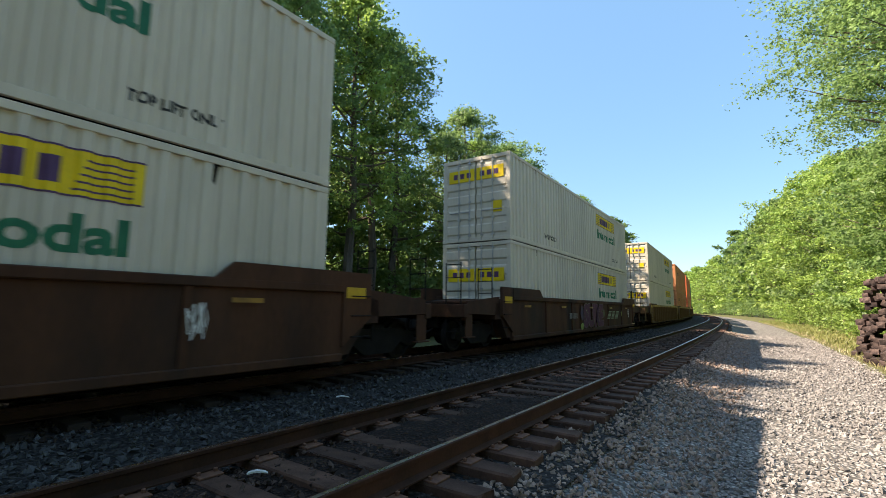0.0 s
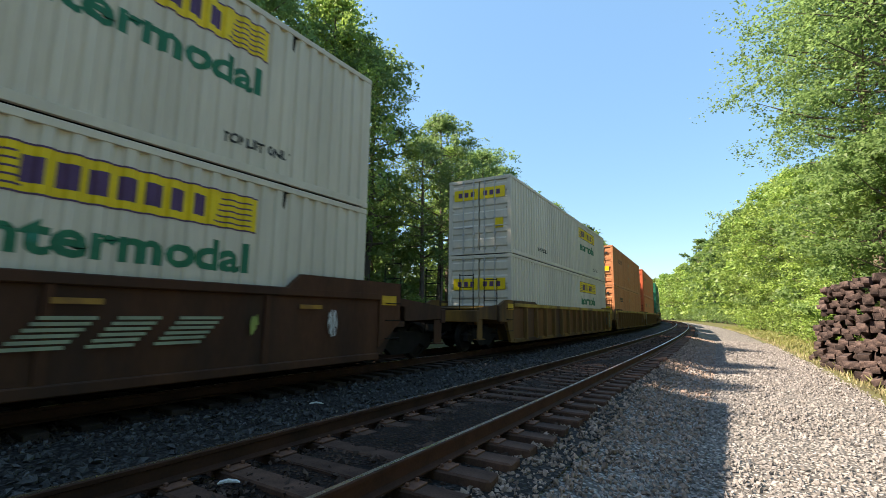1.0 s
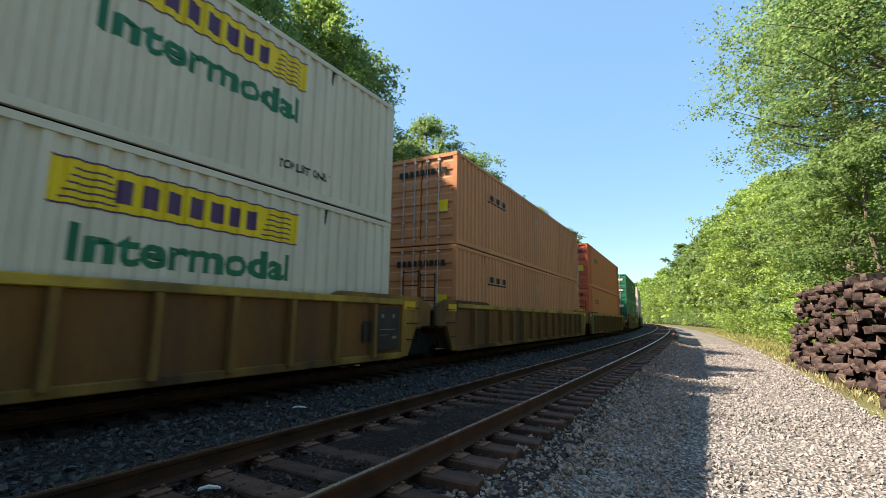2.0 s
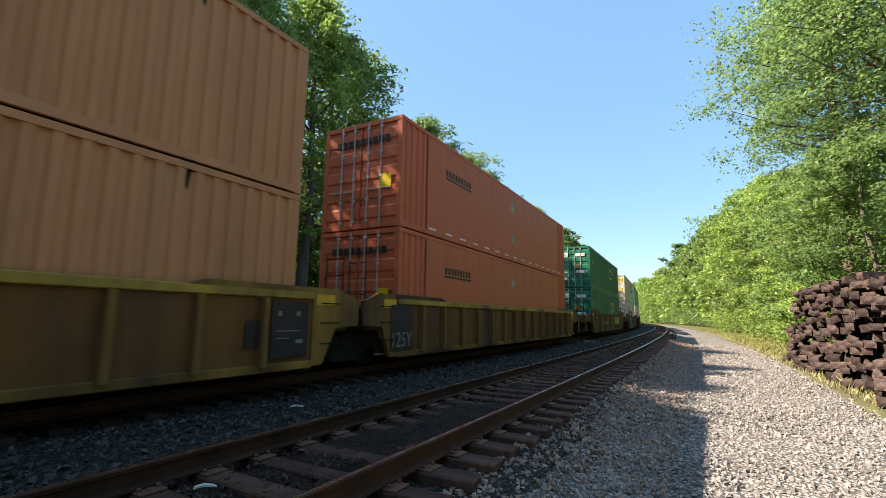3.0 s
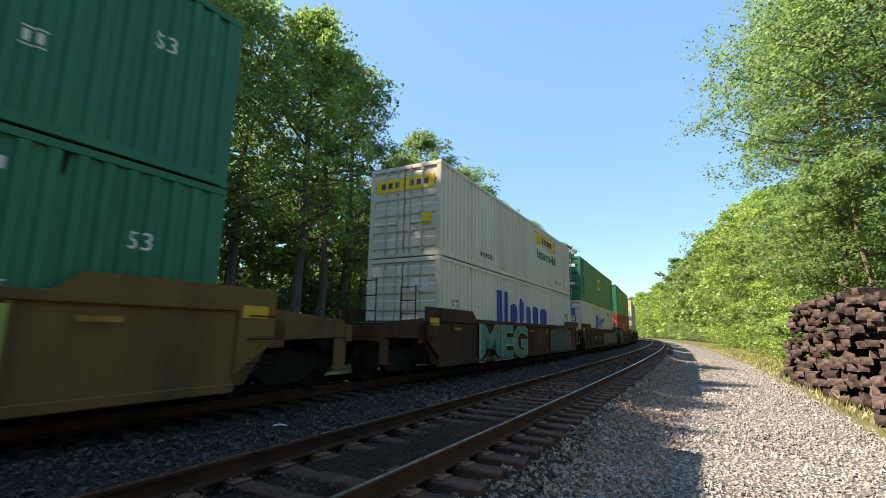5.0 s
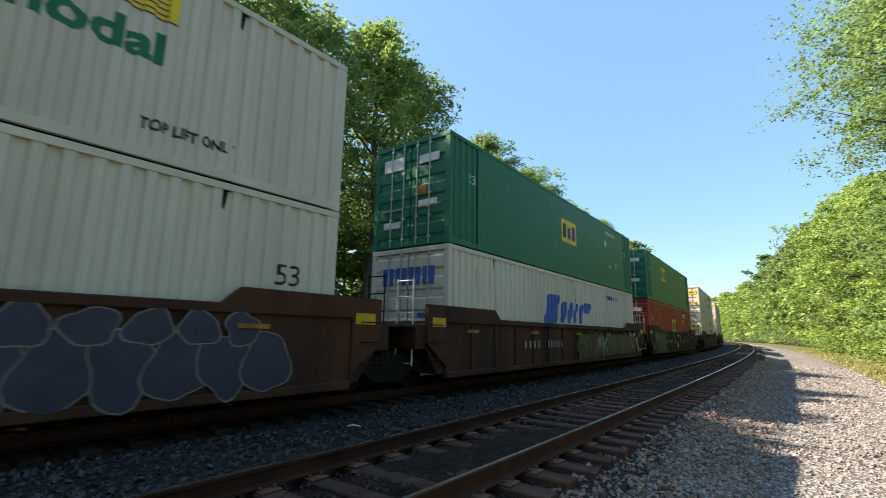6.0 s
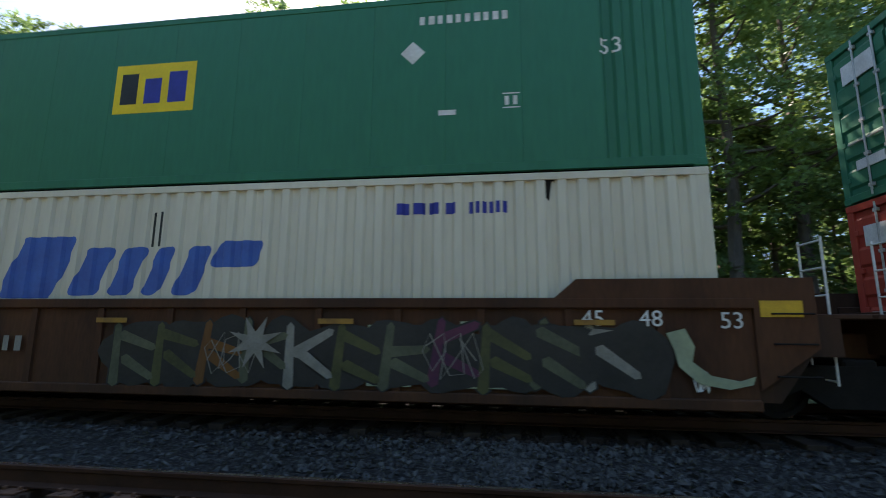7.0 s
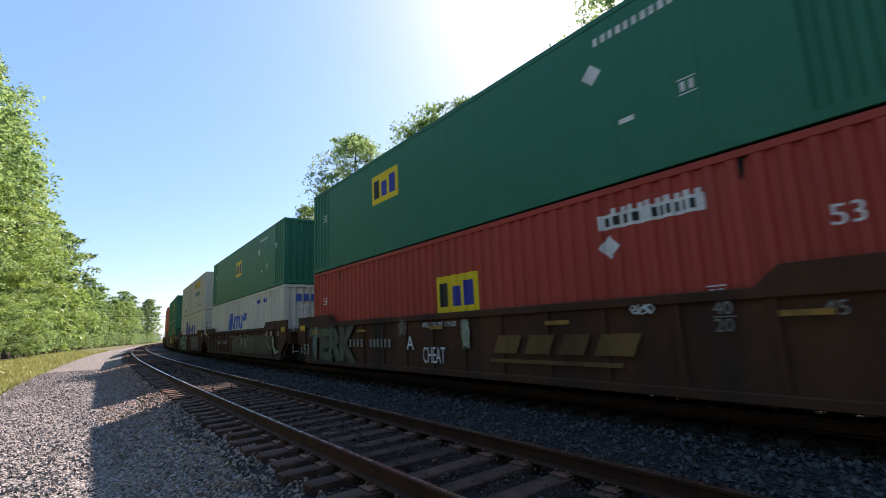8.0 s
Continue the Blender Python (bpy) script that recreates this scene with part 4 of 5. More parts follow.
def bubbles(items):
    """Sprayed round letters: fill with a thin pale line."""
    out = []
    for i, (mat, edge, x, z, rx, rz) in enumerate(items):
        for name, g, paint, lift in (("spray_edge", 0.018, edge, 0.049 + 0.0005 * i), ("spray_fill", 0.0, mat, 0.0492 + 0.0005 * i)):
            pts = blob(x, z, rx + g, rz + g, i * 7 + int(x * 10), lift, 22, 0.16)
            out.append(decal(name, Shape().add(pts, [tuple(range(len(pts)))]), paint, "sprayed round shape"))
    return out


def scribble(x, z, w, h, seed, mat="whitepaint", turns=9, thick=0.022, lift=0.056):
    """A thin sprayed line that wanders within a box."""
    rnd = random.Random(seed)
    pts = [(x + w * (i / (turns * 6)) + 0.1 * w * math.sin(i * 1.1), z + h * (0.5 + 0.5 * math.sin(i * 1.7 + rnd.uniform(-0.5, 0.5)))) for i in range(turns * 6 // 3)]
    y, rows = -SIDE_Y - lift, []
    for i, (px, pz) in enumerate(pts):
        (x0, z0), (x1, z1) = pts[max(0, i - 1)], pts[min(len(pts) - 1, i + 1)]
        d = math.hypot(x1 - x0, z1 - z0) or 1
        nx, nz = -(z1 - z0) / d * thick / 2, (x1 - x0) / d * thick / 2
        rows += [(px - nx, y - 0.0002 * i, pz - nz), (px + nx, y - 0.0002 * i, pz + nz)]
    sh = Shape().add(rows, [(2 * i, 2 * i + 2, 2 * i + 3, 2 * i + 1) for i in range(len(pts) - 1)])
    return decal("scribble", sh, mat, "thin sprayed scribble")


# ---- ground, ballast and track ----
GROUND_PROFILE = [(-900, -0.6), (-60, -0.6), (-20, -0.7), (-10.2, -1.0), (-8.9, -0.75), (-7.9, -0.34), (-3.5, -0.33), (0.75, -0.33), (1.7, -0.58), (4.4, -0.57), (5.2, -0.54), (9, -0.42), (30, -0.2), (900, -0.2)]
BED_PROFILE = [(-9.3, -0.90), (-8.6, -0.62), (-7.6, -0.27), (-6.9, -0.26), (-5.4, -0.25), (-3.9, -0.26), (-3.2, -0.30), (-2.4, -0.27), (-1.5, -0.265), (-0.75, -0.26), (0.0, -0.265), (0.45, -0.27), (0.85, -0.29), (1.25, -0.40), (1.75, -0.505), (2.4, -0.515), (3.4, -0.50), (4.3, -0.50), (4.75, -0.53), (5.3, -0.60)]


def height_at(profile, u):
    for (a, za), (b, zb) in zip(profile, profile[1:]):
        if a <= u <= b:
            return za + (zb - za) * (u - a) / (b - a)
    return profile[-1][1]


def sheet(name, profile, stops, mat, rough=0.0, edge=0.0):
    sh = Shape()
    rows = []
    for i, s in enumerate(stops):
        for j, (u, z) in enumerate(profile):
            w = edge * noise.noise((s * 0.35, u, 3.1)) if j in (0, len(profile) - 1) else 0
            rows.append(arc(s, u + w, z + rough * noise.noise((s * 0.6, u * 0.9, 0))))
    n = len(profile)
    faces = [(i * n + j, i * n + j + 1, (i + 1) * n + j + 1, (i + 1) * n + j) for i in range(len(stops) - 1) for j in range(n - 1)]
    sh.add(rows, faces)
    me = sh.mesh(name, mat)
    me.polygons.foreach_set("use_smooth", [True] * len(me.polygons))
    return new(name, me)


tagged(sheet("ground", GROUND_PROFILE, [-900, -500, -300] + list(range(-200, 201, 8)) + [300, 500, 900], M["soil"], 0.02), "rough grassy soil beside the railway", "ground", kind="structure")
fine_profile = []
for (a, za), (b, zb) in zip(BED_PROFILE, BED_PROFILE[1:]):
    k = 2 if b - a > 0.5 else 1
    fine_profile += [(a + (b - a) * i / k, za + (zb - za) * i / k) for i in range(k)]
fine_profile.append(BED_PROFILE[-1])
STOPS = [-300, -250] + list(range(-200, -40, 4)) + [x * 0.8 for x in range(-50, 63)] + list(range(54, 201, 4)) + [250, 300]
# stained bed, painted darker than the path to deepen the shade here
tagged(sheet("ballast_bed", [p for p in fine_profile if p[0] <= 0.9], STOPS, M["bed_dark"], 0.03, 0.25), "oily crushed-stone ballast under the tracks, darkened for shade", "ballast", kind="structure")
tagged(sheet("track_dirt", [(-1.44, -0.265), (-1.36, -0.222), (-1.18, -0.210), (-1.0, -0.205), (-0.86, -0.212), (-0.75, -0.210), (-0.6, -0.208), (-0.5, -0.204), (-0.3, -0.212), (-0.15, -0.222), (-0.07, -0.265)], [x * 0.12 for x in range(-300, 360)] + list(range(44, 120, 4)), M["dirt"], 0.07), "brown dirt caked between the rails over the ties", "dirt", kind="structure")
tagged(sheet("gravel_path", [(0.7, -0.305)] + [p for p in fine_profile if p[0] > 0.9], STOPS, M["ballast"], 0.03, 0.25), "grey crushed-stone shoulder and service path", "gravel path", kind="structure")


def rail_mesh(u, s0, s1, step):
    outline = [(-0.070, -0.17), (0.070, -0.17), (0.070, -0.158), (0.012, -0.138), (0.010, -0.048), (0.034, -0.036), (0.036, -0.008), (0.030, -0.001), (0.020, 0.0), (-0.020, 0.0), (-0.030, -0.001), (-0.036, -0.008), (-0.034, -0.036), (-0.010, -0.048), (-0.012, -0.138), (-0.070, -0.158)]
    n = len(outline)
    k = int((s1 - s0) / step) + 1
    sh = Shape()
    v = [arc(s0 + i * step, u + o, z) for i in range(k) for o, z in outline]
    f, slots = [], []
    for i in range(k - 1):
        for j in range(n):
            f.append((i * n + j, i * n + (j + 1) % n, (i + 1) * n + (j + 1) % n, (i + 1) * n + j))
            slots.append(1 if j == 8 else 0)
    sh.v, sh.f, sh.m = v, f, slots
    return sh.mesh("rail", M["rail"], M["steel_bright"])


def tie_mesh(seed):
    rnd = random.Random(seed)
    sh = Shape().box(-0.115, 0.115, -1.30, 1.30, -0.175, 0.0, 0.012)
    sh.v = [(x + rnd.uniform(-0.006, 0.006), y + rnd.uniform(-0.02, 0.02), z + rnd.uniform(-0.006, 0.004)) for x, y, z in sh.v]
    return sh.mesh("tie", M["tie"])


near_track = tagged(new("near_track"), "empty railway track of rusty rails on weathered timber ties", "railway track", kind="structure")
train_track = tagged(new("train_track"), "railway track under the train, rails on timber ties", "railway track", kind="structure")
for u in (0.0, -GAUGE):
    part("rail", rail_mesh(u, -260, 300, 2), near_track)
for u in (-GAUGE - BETWEEN, -2 * GAUGE - BETWEEN):
    part("rail", rail_mesh(u, -260, 300, 2), train_track)
tie_kinds = [tie_mesh(k) for k in range(6)]
plate = Shape().box(-0.10, 0.10, -0.18, 0.18, 0.0, 0.018, 0.004)
for sx in (-0.07, 0.07):
    for sy in (-0.1, 0.1):
        plate.box(sx - 0.014, sx + 0.014, sy - 0.014, sy + 0.014, 0.016, 0.045, 0.004)
plate_me = plate.mesh("tie_plate", M["plate"])
rnd_tie = random.Random(4)
far_ties = Shape()
for k in range(-360, 420):
    s = k * 0.52
    a = s / RADIUS
    turn = a + rnd_tie.uniform(-0.02, 0.02)
    off = rnd_tie.uniform(-0.05, 0.05)
    drop = rnd_tie.uniform(-0.012, 0.006)
    x, y, z = arc(s, -GAUGE / 2 + off, -0.19 + drop)
    if -62 <= s <= 78:
        o = part("tie", tie_kinds[k % 6], near_track)
        o.matrix_basis = Matrix.LocRotScale((x, y, z), Euler((0, 0, turn)), None)
        if -30 <= s <= 36:
            for side in (-GAUGE / 2, GAUGE / 2):
                part("tie_plate", plate_me, o).location = (0, side + off, 0)
    else:
        far_ties.box(x - 0.115, x + 0.115, y - 1.3, y + 1.3, z - 0.17, z, 0.01)
tagged(part("tie_rows", far_ties.mesh("tie_rows", M["tie"]), near_track), kind="stuff")
under = Shape()
for k in range(-200, 240):
    x, y, z = arc(k * 0.52, TRAIN_U, -0.19)
    under.box(x - 0.115, x + 0.115, y - 1.3, y + 1.3, z - 0.17, z, 0.01)
# these ties take the near-black stone colour as painted shade under the train
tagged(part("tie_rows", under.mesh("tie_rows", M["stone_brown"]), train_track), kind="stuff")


# ---- crushed stone ----
def stones(name, count, place, mat, label, seed):
    """Angular stones as one mesh; place(rng) gives s, u and size arrays."""
    rng = np.random.default_rng(seed)
    s, u, size = place(rng, count)
    n = len(s)
    z = np.interp(u, [p[0] for p in BED_PROFILE], [p[1] for p in BED_PROFILE])
    z = np.where((u > -1.4) & (u < -0.12), -0.215, z)
    a = s / RADIUS
    base = np.stack([(RADIUS + u) * np.sin(a), CENTRE_Y - (RADIUS + u) * np.cos(a), z + size * rng.uniform(0.05, 0.45, n)], 1)
    corners = np.concatenate([np.eye(3), -np.eye(3)]) * 0.76
    tris = [(0, 1, 2), (1, 3, 2), (3, 4, 2), (4, 0, 2), (1, 0, 5), (3, 1, 5), (4, 3, 5), (0, 4, 5)]
    k = len(corners)
    v = corners[None] + rng.uniform(-0.27, 0.27, (n, k, 3))
    v *= (size[:, None] * rng.uniform(0.5, 1.35, (n, 3)))[:, None]
    ax = rng.normal(size=(n, 3))
    ax /= np.linalg.norm(ax, axis=1, keepdims=True)
    th = rng.uniform(0, 6.28, n)[:, None, None]
    axis = ax[:, None]
    v = v * np.cos(th) + np.cross(axis, v) * np.sin(th) + axis * (v * axis).sum(-1, keepdims=True) * (1 - np.cos(th))
    v = (v + base[:, None]).reshape(-1, 3)
    f = (np.array(tris)[None] + k * np.arange(n)[:, None, None]).reshape(-1, 3)
    me = bpy.data.meshes.new(name)
    me.vertices.add(len(v))
    me.vertices.foreach_set("co", v.ravel())
    me.loops.add(f.size)
    me.loops.foreach_set("vertex_index", f.ravel())
    me.polygons.add(len(f))
    me.polygons.foreach_set("loop_start", np.arange(0, f.size, 3))
    me.update()
    me.validate()
    me.polygons.foreach_set("use_smooth", [False] * len(me.polygons))
    me.materials.append(mat)
    return tagged(new(name, me), label, "gravel", kind="stuff")


def near_band(u0, u1, s_far, small, big):
    """Positions that thin out and coarsen with the way along the line."""
    def place(rng, n):
        s = s_far * rng.random(n) ** 2.3 * rng.choice([-1, 1], n)
        u = rng.uniform(u0, u1, n)
        size = (small + (big - small) * np.abs(s) / s_far) * rng.uniform(0.6, 1.35, n)
        return s, u, size
    return place


stones("path_gravel", 56000, near_band(1.25, 5.1, 38, 0.0295, 0.050), M["stone"], "loose light grey crushed stone on the path", 1)
stones("shoulder_gravel", 25000, near_band(0.35, 1.9, 38, 0.031, 0.056), M["stone_rusty"], "rust-tinted crushed stone beside the ties", 2)
stones("track_gravel", 9000, near_band(-2.1, 0.35, 36, 0.032, 0.08), M["stone_track"], "brown dusty crushed stone between the ties", 3)
stones("middle_gravel", 8000, near_band(-3.95, -2.0, 36, 0.042, 0.08), M["stone_dark"], "dark grey crushed stone between the tracks, shade in its colour", 5)


# stones coloured dark for the train's shade as well as their stains
stones("rail_side_gravel", 5000, near_band(-5.2, -3.8, 36, 0.038, 0.10), M["stone_brown"], "brown oily crushed stone beside the rail, darkened for train shade", 9)


# ---- trees ----
def tree_meshes(kind, seed, tall, spread, clumps, per_clump, leaf, leaf_mat, base=0.32, lean=0.0):
    """Trunk with limbs, and a crown of separate leaves in uneven clumps."""
    rnd = random.Random(seed)
    rng = np.random.default_rng(seed)
    wood = Shape()
    pts = []
    x = y = 0.0
    for i in range(9):
        t = i / 8
        pts.append((Vector((x, y, t * tall * 0.93)), 0.015 * tall * (1 - t * 0.9) + 0.02))
        x += rnd.uniform(-0.16, 0.16) + lean * 0.3
        y += rnd.uniform(-0.16, 0.16)
    for (a, ra), (b, rb) in zip(pts, pts[1:]):
        wood.tube(a, b, ra, rb, 5 if kind in ("far", "bush") else 7)
    centres = []
    for i in range(clumps):
        t = base + (0.99 - base) * ((i + rnd.random()) / clumps) ** 0.85
        k = t * 8 / 0.93
        j = min(7, int(k))
        origin = pts[j][0].lerp(pts[min(8, j + 1)][0], min(1, k - j))
        w = math.sin(math.pi * min(1, 0.18 + 0.86 * (t - base) / (1 - base))) ** 0.75
        reach = spread * w * (rnd.uniform(0.3, 1.25) if kind == "edge" else rnd.uniform(0.35, 1.12))
        ang = i * 2.4 + rnd.uniform(-0.5, 0.5)
        tip = origin + Vector((math.cos(ang) * reach, math.sin(ang) * reach, reach * rnd.uniform(0.05, 0.55)))
        if reach > spread * 0.3 and i % (8 if kind in ("far", "bush") else 4) == 0:
            mid = origin.lerp(tip, 0.5) + Vector((0, 0, -0.06 * reach))
            r = 0.006 * tall * (1.15 - t)
            wood.tube(origin, mid, r + 0.012, r * 0.7 + 0.008, 5).tube(mid, tip, r * 0.7 + 0.008, 0.008, 5)
        centres.append((tip, rnd.uniform(0.55, 1.25) * (0.35 + 0.065 * spread * 2)))
    cs = np.array([c for c, _ in centres])
    rs = np.array([r for _, r in centres])
    which = rng.integers(0, len(cs), clumps * per_clump)
    n = len(which)
    d = rng.normal(size=(n, 3))
    d /= np.linalg.norm(d, axis=1, keepdims=True)
    sprays = rng.normal(size=(len(cs), 9, 3)) * np.array([1, 1, 0.7])
    sprays /= np.linalg.norm(sprays, axis=2, keepdims=True)
    along = rng.random(n) ** 0.55
    way = sprays[which, rng.integers(0, 9, n)] * along[:, None] * 1.1 + d * (0.10 + 0.22 * along)[:, None]
    way[:, 2] -= 0.22 * along ** 2
    pos = cs[which] + way * rs[which][:, None] * np.array([1.15, 1.15, 0.8])
    nrm = d * 0.35 + rng.normal(size=(n, 3)) * 0.55 + np.array([0, 0, 0.75])
    nrm /= np.linalg.norm(nrm, axis=1, keepdims=True)
    t1 = np.cross(nrm, rng.normal(size=(n, 3)))
    t1 /= np.linalg.norm(t1, axis=1, keepdims=True)
    t2 = np.cross(nrm, t1)
    ln = leaf * rng.uniform(0.6, 1.3, n)[:, None]
    wd = ln * 0.40
    v = np.stack([pos - t1 * ln * 0.5 + t2 * wd, pos + t1 * ln * 0.5, pos - t1 * ln * 0.4 - t2 * wd], 1).reshape(-1, 3)
    f = np.arange(3 * n).reshape(-1, 3)
    me = bpy.data.meshes.new("crown")
    me.vertices.add(len(v))
    me.vertices.foreach_set("co", v.ravel())
    me.loops.add(f.size)
    me.loops.foreach_set("vertex_index", f.ravel())
    me.polygons.add(n)
    me.polygons.foreach_set("loop_start", np.arange(0, f.size, 3))
    me.update()
    me.validate()
    me.materials.append(leaf_mat)
    return wood.mesh("trunk", M["bark"]), me


def tree(meshes, label, group, category="tree", name="tree"):
    root = tagged(new(name), label, category, group)
    part("trunk", meshes[0], root, "grey-brown bark")
    part("crown", meshes[1], root)
    return root


TALL_A = tree_meshes("broad", 11, 20, 4.3, 150, 105, 0.215, M["leaf_a"], 0.30)
NEAR_TALL = tree_meshes("broad", 11, 20, 5.8, 230, 150, 0.150, M["leaf_a"], 0.46)
TALL_B = tree_meshes("narrow", 12, 21, 3.4, 140, 105, 0.205, M["leaf_b"], 0.28)
TALL_C = tree_meshes("bare_below", 13, 19, 4.0, 135, 105, 0.215, M["leaf_c"], 0.42)
EDGE_A = tree_meshes("edge", 14, 13, 4.3, 76, 225, 0.185, M["leaf_b"], 0.05)
EDGE_B = tree_meshes("edge", 15, 11, 3.9, 70, 240, 0.175, M["leaf_a"], 0.04)
LOW_A = tree_meshes("far", 20, 10.5, 3.1, 85, 62, 0.25, M["leaf_c"], 0.04)
FAR_A = tree_meshes("far", 16, 19, 4.4, 75, 42, 0.55, M["leaf_c"], 0.15)
FAR_B = tree_meshes("far", 17, 16, 4.2, 80, 34, 0.54, M["leaf_b"], 0.03)
BUSH = tree_meshes("bush", 18, 3.2, 1.9, 40, 44, 0.20, M["leaf_b"], 0.03)
FAR_BUSH = tree_meshes("bush", 19, 3.6, 2.2, 26, 42, 0.25, M["leaf_a"], 0.03)
LABELS = {id(LOW_A): "young dark green tree with foliage down to the ground", id(NEAR_TALL): "tall open-crowned tree with fine grey-green leaves", id(FAR_BUSH): "dense green bush at the foot of the wood", id(TALL_A): "tall broad-leaved tree with a full mid-green crown", id(TALL_B): "tall slender tree with yellow-green leaves", id(TALL_C): "tall dark green tree with a bare lower trunk", id(EDGE_A): "leafy yellow-green tree with foliage down to the ground", id(EDGE_B): "leafy green young tree with foliage down to the ground", id(FAR_A): "distant dark green woodland tree", id(FAR_B): "distant leafy green woodland tree", id(BUSH): "dense green roadside bush"}
MADE = {}


def plant(meshes, s, u, scale, group, rnd):
    x, y, z = arc(s, u, height_at(GROUND_PROFILE, u) - 0.05)
    m = Matrix.LocRotScale((x, y, z), Euler((0, 0, rnd.uniform(0, 6.28))), None)
    if id(meshes) in MADE:
        o = copy_thing(MADE[id(meshes)], m)
        o["group"] = group
    else:
        bush = meshes in (BUSH, FAR_BUSH)
        o = MADE[id(meshes)] = tree(meshes, LABELS[id(meshes)], group, "bush" if bush else "tree", "bush" if bush else "tree")
        o.matrix_basis = m
    o.scale = (scale, scale, scale * rnd.uniform(0.92, 1.08))
    return o


rt = random.Random(21)


def crown_top(meshes):
    return max(v.co.z for v in meshes[1].vertices)


def plant_high(meshes, s, u, top, group, seed):
    """A tree whose crown ends at a known height over the rails."""
    rnd = random.Random(seed)
    o = plant(meshes, s, u, 1.0, group, rnd)
    k = (top - height_at(GROUND_PROFILE, u)) / crown_top(meshes)
    o.scale = (k, k, k)
    return o


def row(kinds, s0, s1, u0, u1, small, large, step0, step1, group):
    s = s0
    while s < s1:
        plant(rt.choice(kinds), s, rt.uniform(u0, u1), rt.uniform(small, large), group, rt)
        s += rt.uniform(step0, step1)


# wood behind the train
BEHIND, BESIDE = "wood behind the train", "wood beside the path"
SKYLINE = ((-62, 16.2), (-57, 17.8), (-52, 15.8), (-46.5, 17.5), (-41.5, 21.6), (-37, 17.5), (-32.5, 16.2), (-28.3, 18.2), (-25, 15.6), (-21.8, 16.6), (-18.2, 16.0), (-14.6, 16.8), (-11.0, 16.2), (-7.4, 17.2), (-3.8, 18.2), (-0.6, 19.4), (2.8, 21.2), (6.0, 19.2), (9.2, 20.2), (12.4, 19.4), (15.6, 20.3), (18.6, 20.5), (21.6, 19.9), (24.8, 19.9), (29.2, 15.0), (33.4, 19.0), (36.6, 17.4), (40.2, 17.8), (43.6, 16.6), (47.2, 18.5), (52.0, 17.0), (57.0, 17.8), (62.0, 17.0), (67.0, 18.4), (73.0, 17.2), (80.0, 18.2))
for k, (s, top) in enumerate(SKYLINE):
    plant_high((TALL_A, TALL_B, TALL_C, TALL_B, TALL_A)[k % 5], s, -17.0 - 0.9 * (k % 3), top, BEHIND, 200 + k)
row((LOW_A,), -30, -6, -23.5, -20.5, 0.75, 1.1, 2.4, 3.4, BEHIND)
row((LOW_A,), -6, 34, -23.5, -20.5, 1.05, 1.4, 2.3, 3.2, BEHIND)
row((LOW_A,), 34, 64, -23.5, -20.5, 0.8, 1.15, 3.0, 4.0, BEHIND)
row((FAR_A,), 88, 112, -18.5, -16.5, 1.0, 1.08, 4.5, 6, BEHIND)
row((FAR_A,), -50, 5, -28, -24, 0.60, 0.72, 7.0, 10.0, BEHIND)
row((FAR_A,), 5, 100, -28, -24, 0.70, 0.82, 7.0, 10.0, BEHIND)
row((FAR_B,), -55, 100, -28, -22, 0.42, 0.66, 6.5, 9.0, BEHIND)
row((BUSH,), -50, 80, -18.0, -14.5, 0.6, 1.15, 2.8, 4.4, "undergrowth behind the train")
row((FAR_A, FAR_B), 84, 190, -23, -17, 0.9, 1.1, 6, 9, BEHIND)
row((FAR_A, FAR_B), -150, -50, -24, -18, 0.55, 0.72, 6, 9, BEHIND)
row((FAR_BUSH,), -70, 110, -21.5, -19.5, 1.0, 1.6, 2.6, 3.6, "undergrowth behind the train")
row((FAR_BUSH,), -70, 130, -34, -29, 1.8, 2.4, 5.0, 6.6, "undergrowth behind the train")
row((FAR_BUSH,), 84, 330, 10.4, 12.0, 1.0, 1.6, 3.6, 5.2, "bushes beside the path")
row((FAR_BUSH,), -260, -84, 12.0, 13.5, 0.9, 1.4, 4.2, 5.8, "bushes beside the path")
# wood on the camera's side
row((EDGE_A, EDGE_B, EDGE_A), 29, 50, 9.8, 11.2, 0.82, 1.05, 2.6, 3.6, BESIDE)
row((EDGE_A, EDGE_A, EDGE_B), 50, 78, 11.3, 12.8, 1.28, 1.5, 3.0, 4.0, BESIDE)
row((FAR_B,), 30, 56, 15, 18, 0.80, 0.95, 4.4, 6, BESIDE)
row((FAR_B,), 78, 112, 12.0, 14.0, 1.2, 1.45, 3.6, 5.0, BESIDE)
row((FAR_B, FAR_B, FAR_A), 112, 220, 12.0, 14.0, 1.3, 1.5, 4.8, 6.8, BESIDE)
row((FAR_B,), 220, 330, 12.0, 14.0, 1.3, 1.5, 6.5, 8.5, BESIDE)
row((FAR_A, FAR_B), 190, 300, -23, -17, 0.9, 1.1, 9, 12, BEHIND)
row((BUSH,), 22, 84, 7.6, 9.2, 0.6, 1.05, 2.4, 3.6, "bushes beside the path")
plant(NEAR_TALL, 37, 10.8, 1.36, BESIDE, rt)
plant(NEAR_TALL, 42, 13.5, 1.2, BESIDE, rt)
plant(NEAR_TALL, 32.5, 13.2, 1.3, BESIDE, rt)
row((TALL_A, TALL_B), -44, -27, 13.4, 14.8, 1.15, 1.3, 3.4, 4.6, BESIDE)
row((TALL_A, EDGE_A, TALL_B), -80, -44, 12.6, 14.0, 1.28, 1.45, 3.6, 4.8, BESIDE)
row((EDGE_A, EDGE_B), -86, -32, 11.6, 13.2, 0.7, 1.0, 3.6, 5.0, BESIDE)
